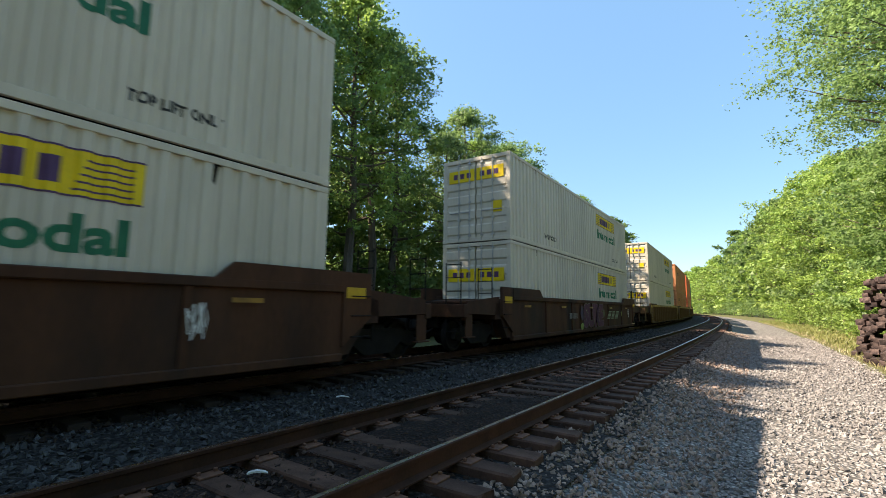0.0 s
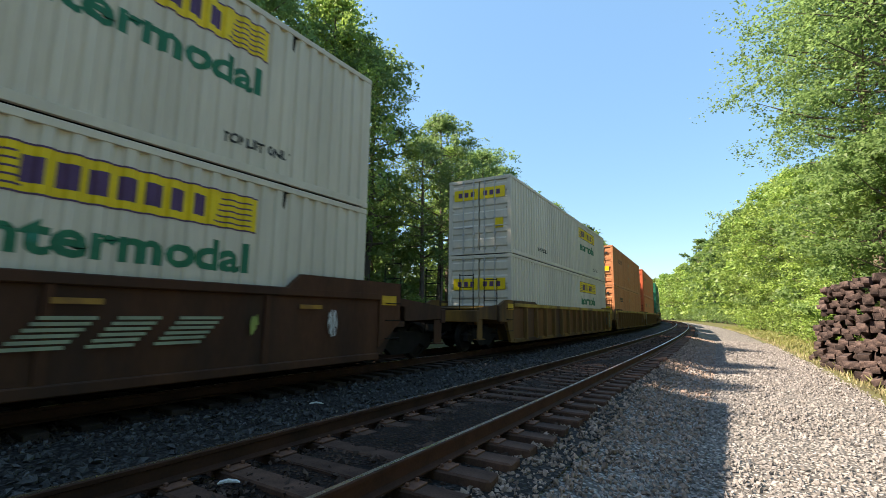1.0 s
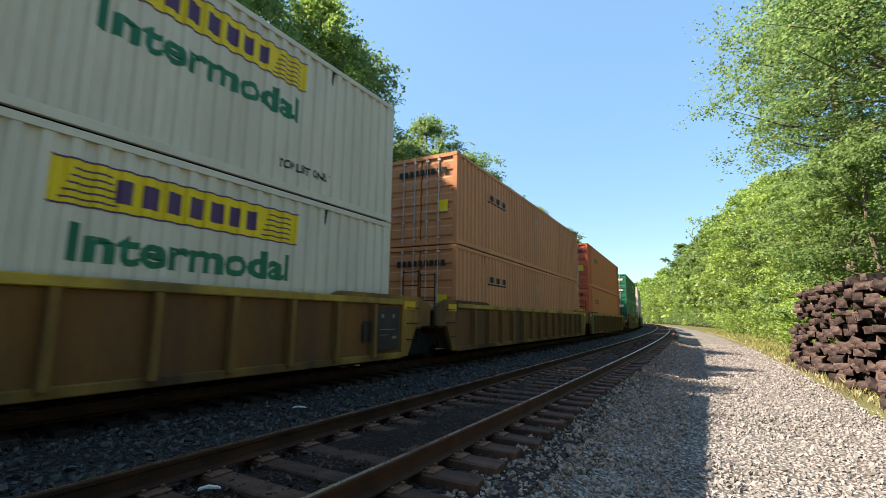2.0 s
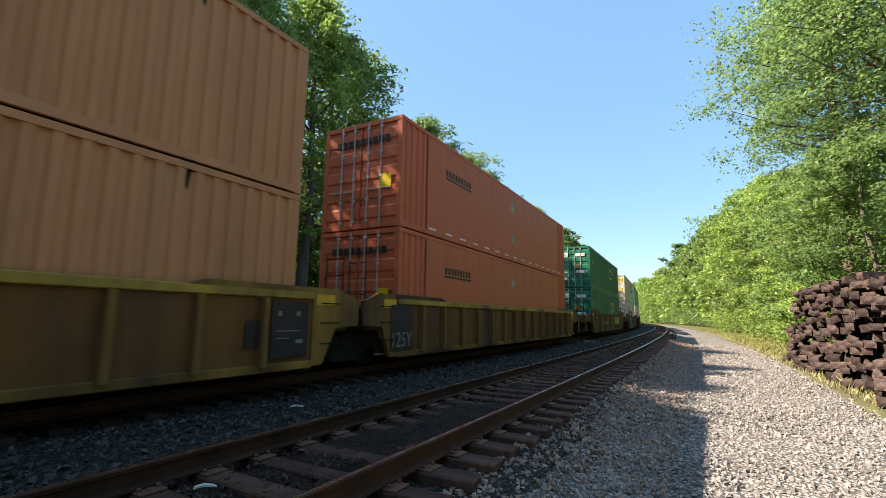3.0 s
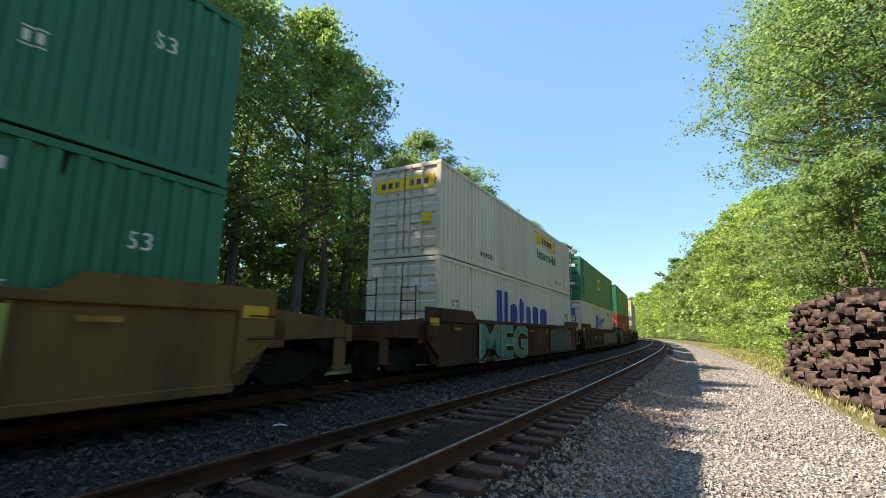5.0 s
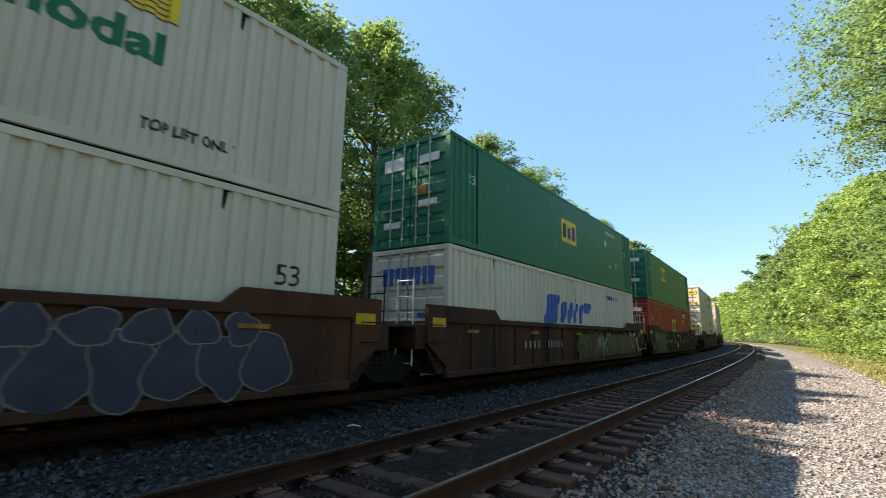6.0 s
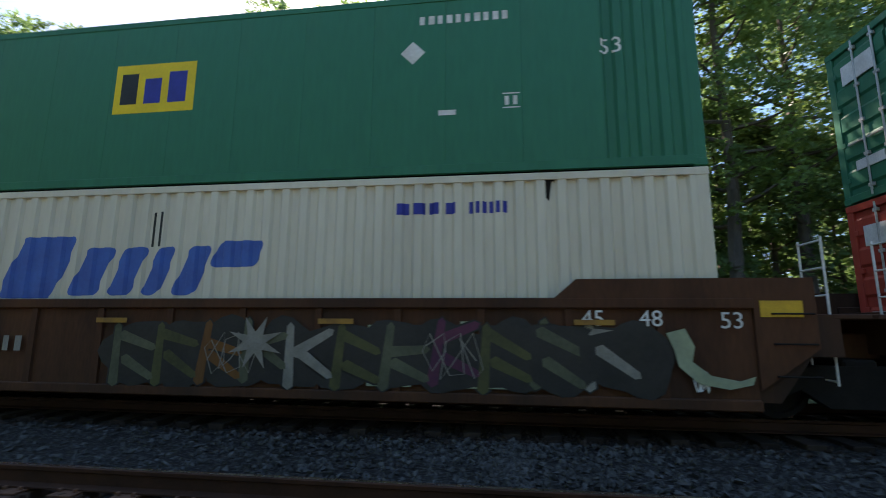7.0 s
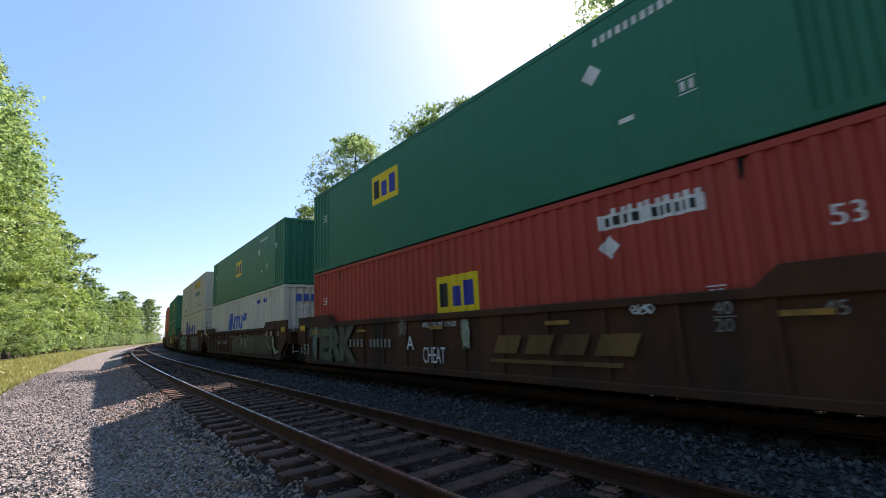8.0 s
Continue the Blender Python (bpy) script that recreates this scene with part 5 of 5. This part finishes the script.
row((FAR_B, FAR_A), -120, -80, 13.4, 15.2, 1.15, 1.35, 5.0, 6.5, BESIDE)
row((FAR_B, FAR_A), -260, -120, 14.2, 16.5, 0.85, 1.05, 5.4, 7.5, BESIDE)
row((FAR_B,), -200, -30, 17, 20, 0.8, 1.0, 7, 9, BESIDE)
# wood carried on out of view, spaced to cut sky light on the train
row((FAR_A, FAR_B), -26, 28, 15.5, 19.0, 0.9, 1.1, 5.5, 7.5, "wood behind the path")
row((FAR_BUSH,), -26, 28, 12.5, 14.5, 1.0, 1.5, 4.2, 5.4, "wood behind the path")


# ---- grass ----
def blades(name, label, mat, count, place, seed, tall):
    rng = np.random.default_rng(seed)
    s, u = place(rng, count)
    n = len(s)
    z = np.interp(u, [p[0] for p in GROUND_PROFILE], [p[1] for p in GROUND_PROFILE])
    a = s / RADIUS
    base = np.stack([(RADIUS + u) * np.sin(a), CENTRE_Y - (RADIUS + u) * np.cos(a), z], 1)
    th = rng.uniform(0, 6.28, n)
    side = np.stack([np.cos(th), np.sin(th), 0 * th], 1)
    h = tall * rng.uniform(0.4, 1.25, n)[:, None]
    w = 0.005 + 0.0006 * np.abs(s)[:, None]
    bend = rng.normal(size=(n, 3)) * np.array([1, 1, 0]) * 0.35 * h
    up = np.array([0, 0, 1.0])
    v = np.stack([base - side * w, base + side * w, base + up * h * 0.6 + bend * 0.4 + side * w * 0.7, base + up * h + bend], 1).reshape(-1, 3)
    f = np.arange(4 * n).reshape(-1, 4)
    me = bpy.data.meshes.new(name)
    me.vertices.add(len(v))
    me.vertices.foreach_set("co", v.ravel())
    me.loops.add(f.size)
    me.loops.foreach_set("vertex_index", f.ravel())
    me.polygons.add(n)
    me.polygons.foreach_set("loop_start", np.arange(0, f.size, 4))
    me.update()
    me.validate()
    me.materials.append(mat)
    return tagged(new(name, me), label, "grass", kind="stuff")


def strip(u0, u1, s0, s1):
    def place(rng, n):
        return s0 + (s1 - s0) * rng.random(n) ** 1.3, u0 + (u1 - u0) * rng.random(n) ** 0.8
    return place


blades("dry_grass", "dry straw-coloured grass along the path", M["straw"], 22000, strip(5.1, 8.0, 9, 80), 6, 0.13)
blades("green_grass", "green grass tufts along the path", M["grass"], 18000, strip(5.3, 9.0, 9, 90), 7, 0.26)
blades("green_grass", "short green grass behind the path", M["grass"], 12000, strip(4.9, 12, -15, 10), 10, 0.2)
blades("green_grass", "green grass strip beside the path", M["grass"], 26000, strip(4.8, 11, -14, -110), 8, 0.26)


# ---- stack of old ties ----
pile_kinds = []
for k in range(5):
    r = random.Random(60 + k)
    w, h = (0.105, 0.118, 0.09, 0.11, 0.122)[k], (0.088, 0.098, 0.08, 0.092, 0.086)[k]
    sh = Shape().box(-1.3, 1.3, -w, w, -h, h, 0.006)
    sh.v = [(x + (r.uniform(-0.02, 0.02) if k % 2 else 0), y, z) for x, y, z in sh.v]
    pile_kinds.append(sh.mesh("old_tie", M["pile_tie"]))
rp = random.Random(8)
inner = Shape()
TIE_LABEL = "old creosoted timber tie in the stack beside the path"
for level in range(14):
    z = -0.50 + 0.09 + level * 0.203
    s = 11.6 + 0.4 * (level % 2) + max(0, level - 11) * 2.2
    while s < 24.4:
        turn = radians(167.5 + rp.uniform(-3.5, 3.5))
        push = rp.uniform(-0.45, 0.45)
        u = 5.70 + 0.035 * level + push * 0.27
        x, y, _ = arc(s + 1.25 + push, u)
        if rp.random() > 0.15:
            o = tagged(new("old_tie", pile_kinds[rp.randrange(5)]), TIE_LABEL, "railway tie", "stack of old ties")
            o.matrix_basis = Matrix.LocRotScale((x, y, z + rp.uniform(-0.05, 0.05)), Euler((rp.choice((0.1, 0.4, 1)) * rp.uniform(-0.6, 0.6), rp.uniform(-0.05, 0.05), turn)), (1, rp.uniform(0.8, 1.15), rp.uniform(0.85, 1.1)))
        s += rp.uniform(0.82, 1.02)
    s = 12.6 + max(0, level - 11) * 2.2
    while s < 26:
        for column in range(3):
            x, y, _ = arc(s + rp.uniform(-0.3, 0.3), 7.5 + 0.05 * level + column * 0.4)
            m = Matrix.LocRotScale((x, y, z), Euler((0, 0, radians(170 + rp.uniform(-9, 9)))), None)
            one = pile_kinds[rp.randrange(5)]
            inner.add([m @ v.co for v in one.vertices], [tuple(p.vertices) for p in one.polygons])
        s += rp.uniform(1.6, 2.0)
tagged(new("old_ties", inner.mesh("old_ties", M["pile_tie"])), "old timber ties inside the stack", "railway ties", kind="stuff")
for k in range(18):
    along = 12.2 + k * 0.78
    x, y, _ = arc(along + rp.uniform(-0.15, 0.15), 7.1 + rp.uniform(-0.2, 0.2))
    level = 12 + max(0, min(2, int((along - 11.6) / 2.2)))
    o = tagged(new("old_tie", pile_kinds[k % 5]), "old creosoted timber tie lying on top of the stack", "railway tie", "stack of old ties")
    o.matrix_basis = Matrix.LocRotScale((x, y, -0.50 + level * 0.203 + 0.0 + 0.02 * (k % 2)), Euler((0, 0.02, radians(rp.uniform(98, 122)))), None)

# scraps between the tracks
for i, (x, y, turn, ln) in enumerate(((4.96, 4.25, 10, 0.20), (4.87, 5.20, -35, 0.20), (2.30, 3.39, -30, 0.16))):
    sh = Shape().prism([(-ln / 2, 0), (-ln * 0.1, 0.012), (ln / 2, 0.003), (ln * 0.35, 0.016), (-ln * 0.05, 0.028), (-ln * 0.42, 0.014)], -0.02, 0.016)
    o = tagged(new("scrap", sh.mesh("scrap", M["paper"])), "pale splinter lying on the ballast", "debris")
    o.matrix_basis = pose(x, y, -0.16, 3, 4, turn)


# poles and wires that cross far down the line
for u in (13.5, -24.0):
    x, y, z = arc(-176, u, -0.6)
    root = tagged(new("utility_pole"), "grey timber utility pole with a crossarm", "utility pole", "utility poles")
    root.matrix_basis = pose(x, y, z)
    part("pole", Shape().tube((0, 0, 0), (0, 0, 10.5), 0.16, 0.11, 8).mesh("pole", M["bark"]), root)
    part("crossarm", Shape().box(-1.1, 1.1, -0.06, 0.06, 9.5, 9.65).mesh("crossarm", M["bark"]), root)
for dx in (-1.0, 1.0):
    wire = Shape()
    a, b = Vector(arc(-176, 13.5, 8.98)), Vector(arc(-176, -24.0, 8.98))
    pts = [a.lerp(b, k / 8) + Vector((dx, 0, -0.7 * (1 - (k / 4 - 1) ** 2))) for k in range(9)]
    for p, q in zip(pts, pts[1:]):
        wire.tube(p, q, 0.03, n=5)
    tagged(new("overhead_wire", wire.mesh("overhead_wire", M["steel_dark"])), "thin dark wire hung across the line", "wire", "overhead wires")

# ---- the train ----
G = "containers on the train"
WHITE = "white corrugated container with yellow panel and green word"


def whites(px_up, px_low):
    return (container("white_box", WHITE + ", stacked on another", white_hauler(px_up, True), G), container("white_box", WHITE + ", in the well", white_hauler(px_low, False), G))


def oranges(paint, word):
    return (container(paint, word + (" smooth-sided" if paint == "orange_box" else " corrugated") + " container stacked on another of its kind", orange_hauler(-5.7, True, paint == "orange_box"), G, paint == "orange_box"), container(paint, word + (" smooth-sided" if paint == "orange_box" else " corrugated") + " container in the well of its car", orange_hauler(-5.7, False, paint == "orange_box"), G, paint == "orange_box"))


def number_bars(x0, x1, z, n=6, mat="chalk"):
    return on_car(bars(x0, x1, z - 0.11, z + 0.11, n, 0.55, n), mat, "number_mark", "pale bars in the place of a number")


plain_marks = lambda: [number_bars(-3.0, -1.4, 0.9), number_bars(3.0, 5.2, 0.92, 3), scribble(6.9, 0.7, 0.7, 0.5, 3)]  # noqa: E731
CONSIST = []


def panel_paint():
    """Angular sprayed shapes side by side over the ribs of one car."""
    r = random.Random(31)
    items = []
    for i in range(11):
        mat = ("moss", "olive", "rust_panel", "moss", "chalk", "olive", "moss", "plum", "olive", "moss", "chalk")[i]
        items.append((mat, "black", 0.0 + 0.66 * i, 0.82 + r.uniform(-0.06, 0.06), 0.34, 0.40))
    out = bubbles([("black", "black", 0.1 + 0.75 * i, 0.80, 0.52, 0.46) for i in range(10)])
    out += graffiti(items, 0.15)
    out += [scribble(1.2 + 3.1 * k, 0.5, 2.2, 0.6, 21 + k, "chalk", 9, 0.014, 0.075) for k in range(2)]
    burst = []
    for k in range(16):
        a, q = 2 * math.pi * k / 16, (0.42 if k % 2 else 0.16)
        burst.append((1.9 + q * math.cos(a), 0.95 + 0.9 * q * math.sin(a)))
    out.append(decal("spray_fill", painted([burst], False, -SIDE_Y, 0.078), "chalk", "pale sprayed burst"))
    hook = [(7.30, 1.12), (7.52, 1.18), (7.62, 0.96), (7.58, 0.78), (7.78, 0.62), (8.10, 0.56), (8.28, 0.62), (8.24, 0.52), (7.98, 0.46), (7.64, 0.52), (7.42, 0.72), (7.38, 0.92)]
    out.append(decal("spray_fill", painted([hook], False, -SIDE_Y, 0.078), "sage", "pale curved sprayed shape"))
    return out


def end_placard():
    """Black stencil panel by the end of a ribbed car."""
    return [on_car([(7.42, 8.22, 0.42, 1.36)], "black", "end_placard", "black stencil panel", lift=0.052), on_car([(7.55, 7.62, 1.12, 1.2), (7.95, 8.02, 1.12, 1.2), (7.52, 8.05, 0.86, 0.875), (7.52, 7.8, 0.74, 0.755), (7.95, 8.1, 0.66, 0.72)], "chalk", "placard_mark", "dulled white bars", lift=0.055), on_car([(6.95, 7.1, 0.62, 1.05), (7.15, 7.24, 0.62, 1.05)], "black", "side_mark", "dark bars by the rib", lift=0.052)]


def couple(front, kind, label, front_gap, rear_gap, front_truck, marks, boxes):
    CONSIST.append((front + LONG / 2, well_car(kind, label, front_gap, rear_gap, front_truck, marks), boxes))


brown = "dirty brown well car carrying two stacked containers"
yellow = "rusty yellow well car with ribbed sides carrying stacked containers"
couple(-191.2, "smooth", brown, 7, 7, True, plain_marks(), whites(1.5, 1.5))
couple(-167.5, "smooth", brown, 7, 7, True, plain_marks(), oranges("faded_box", "faded orange"))
couple(-143.95, "smooth", brown, 7, 7, True, [scribble(5.6, 0.7, 0.8, 0.5, 5)] + [number_bars(-3.0, -1.4, 0.9)], whites(1.35, 1.35))
couple(-120.35, "smooth", "dirty brown well car with pink sprayed letters on its side", 7, 7, True,
       bubbles([("lime", "olive", -1.15, 1.22, 0.22, 0.14), ("lime", "olive", 0.12, 1.36, 0.16, 0.08), ("lime", "olive", -1.62, 0.45, 0.2, 0.14), ("olive", "brown_car", 1.82, 0.98, 0.14, 0.2), ("mauve", "plum", -1.62, 1.0, 0.17, 0.3)])
       + [decal("spray_edge", lettering("SURE", -1.42, 0.36, 1.08, y=-SIDE_Y, bold=0.075, corrugated=False, width=3.14, lift=0.0535), "chalk", "thin pale sprayed outline"), decal("spray_fill", lettering("SURE", -1.40, 0.375, 1.05, y=-SIDE_Y, bold=0.062, corrugated=False, width=3.10, lift=0.056), "plum", "dull plum sprayed letters")]
       + [on_car([(x + 0.06 * k, x + 0.06 * k + w, 0.71 + 0.065 * k, 0.75 + 0.065 * k) for x, w in ((2.42, 0.55), (3.18, 0.5), (3.92, 0.6)) for k in range(6)], "sage", "side_mark", "dull pale striped bars"), number_bars(-3.2, -2.2, 0.9), scribble(5.3, 0.8, 0.25, 0.3, 6, "lime", 7, 0.04), scribble(6.9, 0.7, 0.6, 0.5, 9)],
       whites(1.75, 1.75))
couple(-96.42, "ribbed", yellow, 7, 3.2, True, end_placard(), whites(1.55, 1.55))
couple(-76.95, "ribbed", yellow, 3.2, 3.2, False, end_placard(), oranges("faded_box", "faded orange"))
couple(-57.6, "ribbed", yellow, 3.2, 7, False, [on_car([(-8.62, -7.72, 0.36, 1.40)], "black", "end_placard", "black number panel", lift=0.054), car_words("125Y", -8.56, 0.44, 0.34, "chalk", lift=0.06, width=0.80)], oranges("orange_box", "bright orange"))
couple(-33.8, "tan", "tan-brown well car with a pale lime patch on its side", 7, 7, True, [on_car([(2.2, 5.6, 0.72, 1.38)], "lime", "paint_patch", "pale lime patch"), number_bars(-4.5, -1.0, 0.9, 9)],
       (container("green_box", "dark green corrugated container stacked on another", square_sign_hauler(1.9, True), G), container("green_box", "dark green corrugated container in the well of its car", square_sign_hauler(2.15, False), G)))
couple(-10.75, "smooth", "dark brown well car with teal and blue sprayed letters", 7, 3.2, True,
       [decal("spray_edge", lettering("MEG", -5.75, 0.17, 1.30, y=-SIDE_Y, bold=0.055, corrugated=False, width=5.0, lift=0.050), "sage", "pale sprayed outline"), decal("spray_fill", lettering("MEG", -5.6, 0.25, 1.18, y=-SIDE_Y, bold=0.025, corrugated=False, width=4.75, lift=0.054), "teal", "teal sprayed letters")]
       + bubbles([("deepblue", "chalk", 3.0 + 0.62 * i, 0.72, 0.36, 0.45) for i in range(7)] + [("deepblue", "chalk", 3.3 + 0.6 * i, 1.2, 0.26, 0.22) for i in range(6)]) + [scribble(2.0, 1.05, 0.7, 0.35, 8, "sill_yellow")],
       (container("white_box", "white corrugated container with yellow panel, stacked on a plainer one", white_hauler(1.45, True), G), container("cream_box", "pale grey container with large blue bars on its side", blue_word_box(), G)))
couple(8.75, "panelled", "brown well car with lime and black sprayed letters", 3.2, 3.2, False,
       [car_words("53", 7.95, 1.18, 0.2, lift=0.06), car_words("48", 7.0, 1.2, 0.2, lift=0.06), car_words("45", 6.3, 1.2, 0.2, lift=0.06), number_bars(-4.6, -3.4, 0.9, 4), number_bars(-2.97, -1.75, 0.9)]
       + panel_paint()
       + [on_car([(3.5, 3.6, 0.4, 1.2), (3.6, 4.1, 0.4, 0.5), (4.75, 4.85, 0.4, 1.25), (4.85, 5.4, 0.4, 0.5), (5.3, 5.4, 0.5, 1.25)], "sage", "spray_bar", "pale sprayed strokes"), on_car([(3.9, 4.25, 0.62, 1.2), (5.0, 5.25, 0.62, 1.2), (6.0, 6.25, 0.4, 1.2)], "black", "spray_bar", "black sprayed strokes"), scribble(7.6, 0.42, 0.5, 0.25, 4)],
       (container("green_box", "dark green smooth-sided container stacked on a cream one", square_sign_hauler(-1.05, True, 1.25, False), G, True), container("cream_box", "cream corrugated container with slanted blue bars", slanted_word_box(), G)))
couple(28.3, "panelled", "dark brown well car with pale sprayed letters on its side", 3.2, 7, False,
       [car_words("53", -8.4, 0.5, 0.36, "sage", lift=0.06), car_words("WELL LD LMT 119,600", -0.9, 1.24, 0.13, lift=0.06, width=1.25), car_words("A", -1.6, 0.75, 0.32, lift=0.06), car_words("40", 5.5, 1.26, 0.16, "chalk", lift=0.06), on_car([(5.49, 5.75, 1.225, 1.24)], "chalk", "stencil_line", "pale line between numbers", lift=0.06), car_words("20", 5.5, 1.05, 0.16, "chalk", lift=0.06), car_words("45", 6.6, 1.2, 0.16, "chalk", lift=0.06), number_bars(-4.76, -3.8, 0.9, 4), number_bars(-3.5, -2.3, 0.9), on_car([(1.45, 2.05, 0.72, 1.05), (2.25, 2.8, 0.72, 1.05), (3.0, 3.5, 0.72, 1.05), (3.7, 4.35, 0.72, 1.05), (1.35, 4.15, 0.55, 0.62)], "tan_car", "side_mark", "dull gold slanted bars", lean=0.5), car_words("CHEAT", -0.91, 0.46, 0.36, width=0.84, lift=0.06, note="thin pale sprayed letters"), scribble(0.55, 0.78, 0.55, 0.62, 13, "sage", 14, 0.03), scribble(0.6, 0.85, 0.5, 0.5, 15, "whitepaint", 9, 0.03), scribble(-1.95, 1.05, 0.85, 0.42, 16, "chalk", 10, 0.025), scribble(4.4, 1.3, 1.0, 0.15, 14)] + [decal("spray_edge", lettering("TERK", -7.95, 0.28, 1.16, y=-SIDE_Y, bold=0.10, corrugated=False, width=3.7, lift=0.052), "black", "black sprayed outline"), decal("spray_fill", lettering("TERK", -7.85, 0.36, 1.0, y=-SIDE_Y, bold=0.05, corrugated=False, width=3.5, lift=0.055), "moss", "dull moss-green sprayed letters"), scribble(-7.4, 1.05, 0.6, 0.4, 33, "sage", 8, 0.025, 0.06)],
       (container("green_box", "dark green smooth-sided container stacked on a red one", square_sign_hauler(-3.6, True, 1.5, False), G, True), container("red_box", "red corrugated container with a yellow square sign", square_sign_hauler(-0.6, False, 1.12) + [decal("label_plate", patches([(3.85, 5.48, 2.24, 2.48)], lift=0.005), "whitepaint", "white label strip"), decal("label_bars", patches(bars(3.95, 4.6, 2.29, 2.43, 4, 0.6, 3) + bars(4.75, 5.4, 2.29, 2.43, 6, 0.6, 6), lift=0.007), "black", "black bars on the label")], G)))
couple(52.4, "smooth", brown, 7, 7, True, plain_marks(), whites(1.5, 1.5))
couple(76.0, "smooth", brown, 7, 7, True, plain_marks(), whites(1.5, 1.5))
couple(99.6, "smooth", brown, 7, 7, True, plain_marks(), (container("green_box", "dark green corrugated container stacked on another", square_sign_hauler(1.9, True), G), container("green_box", "dark green corrugated container in the well of its car", square_sign_hauler(2.15, False), G)))


def lag(t):
    """How far the train hangs back from its even pace at first."""
    rows = ((0.0, 0.0), (0.25, 0.0), (0.5, 0.5), (1.0, 0.33), (1.5, 0.0), (8.0, 0.0))
    for (t0, a), (t1, b) in zip(rows, rows[1:]):
        if t <= t1:
            return a + (b - a) * (t - t0) / (t1 - t0)
    return 0.0


def on_line(middle, t, z):
    a = (middle + lag(t) - SPEED * (t - 6.0)) / TRAIN_R
    r = RADIUS + TRAIN_U
    return pose(r * math.sin(a), CENTRE_Y - r * math.cos(a), z, 0, 0, math.degrees(a))


def motions():
    for middle, car, (upper, lower) in CONSIST:
        for thing, z in ((car, 0.0), (lower, 0.42), (upper, 3.345)):
            walk(thing, [(k * 0.25, on_line(middle, k * 0.25, z)) for k in range(33)])
    turns = [(k * 8.0 / 272, math.degrees(-SPEED * k * 8.0 / 272 / WHEEL)) for k in range(273)]
    for wheelset, ax in WHEELSETS:
        walk(wheelset, [(t, pose(ax, 0, WHEEL, 0, angle % 360, 0)) for t, angle in turns])


motions()
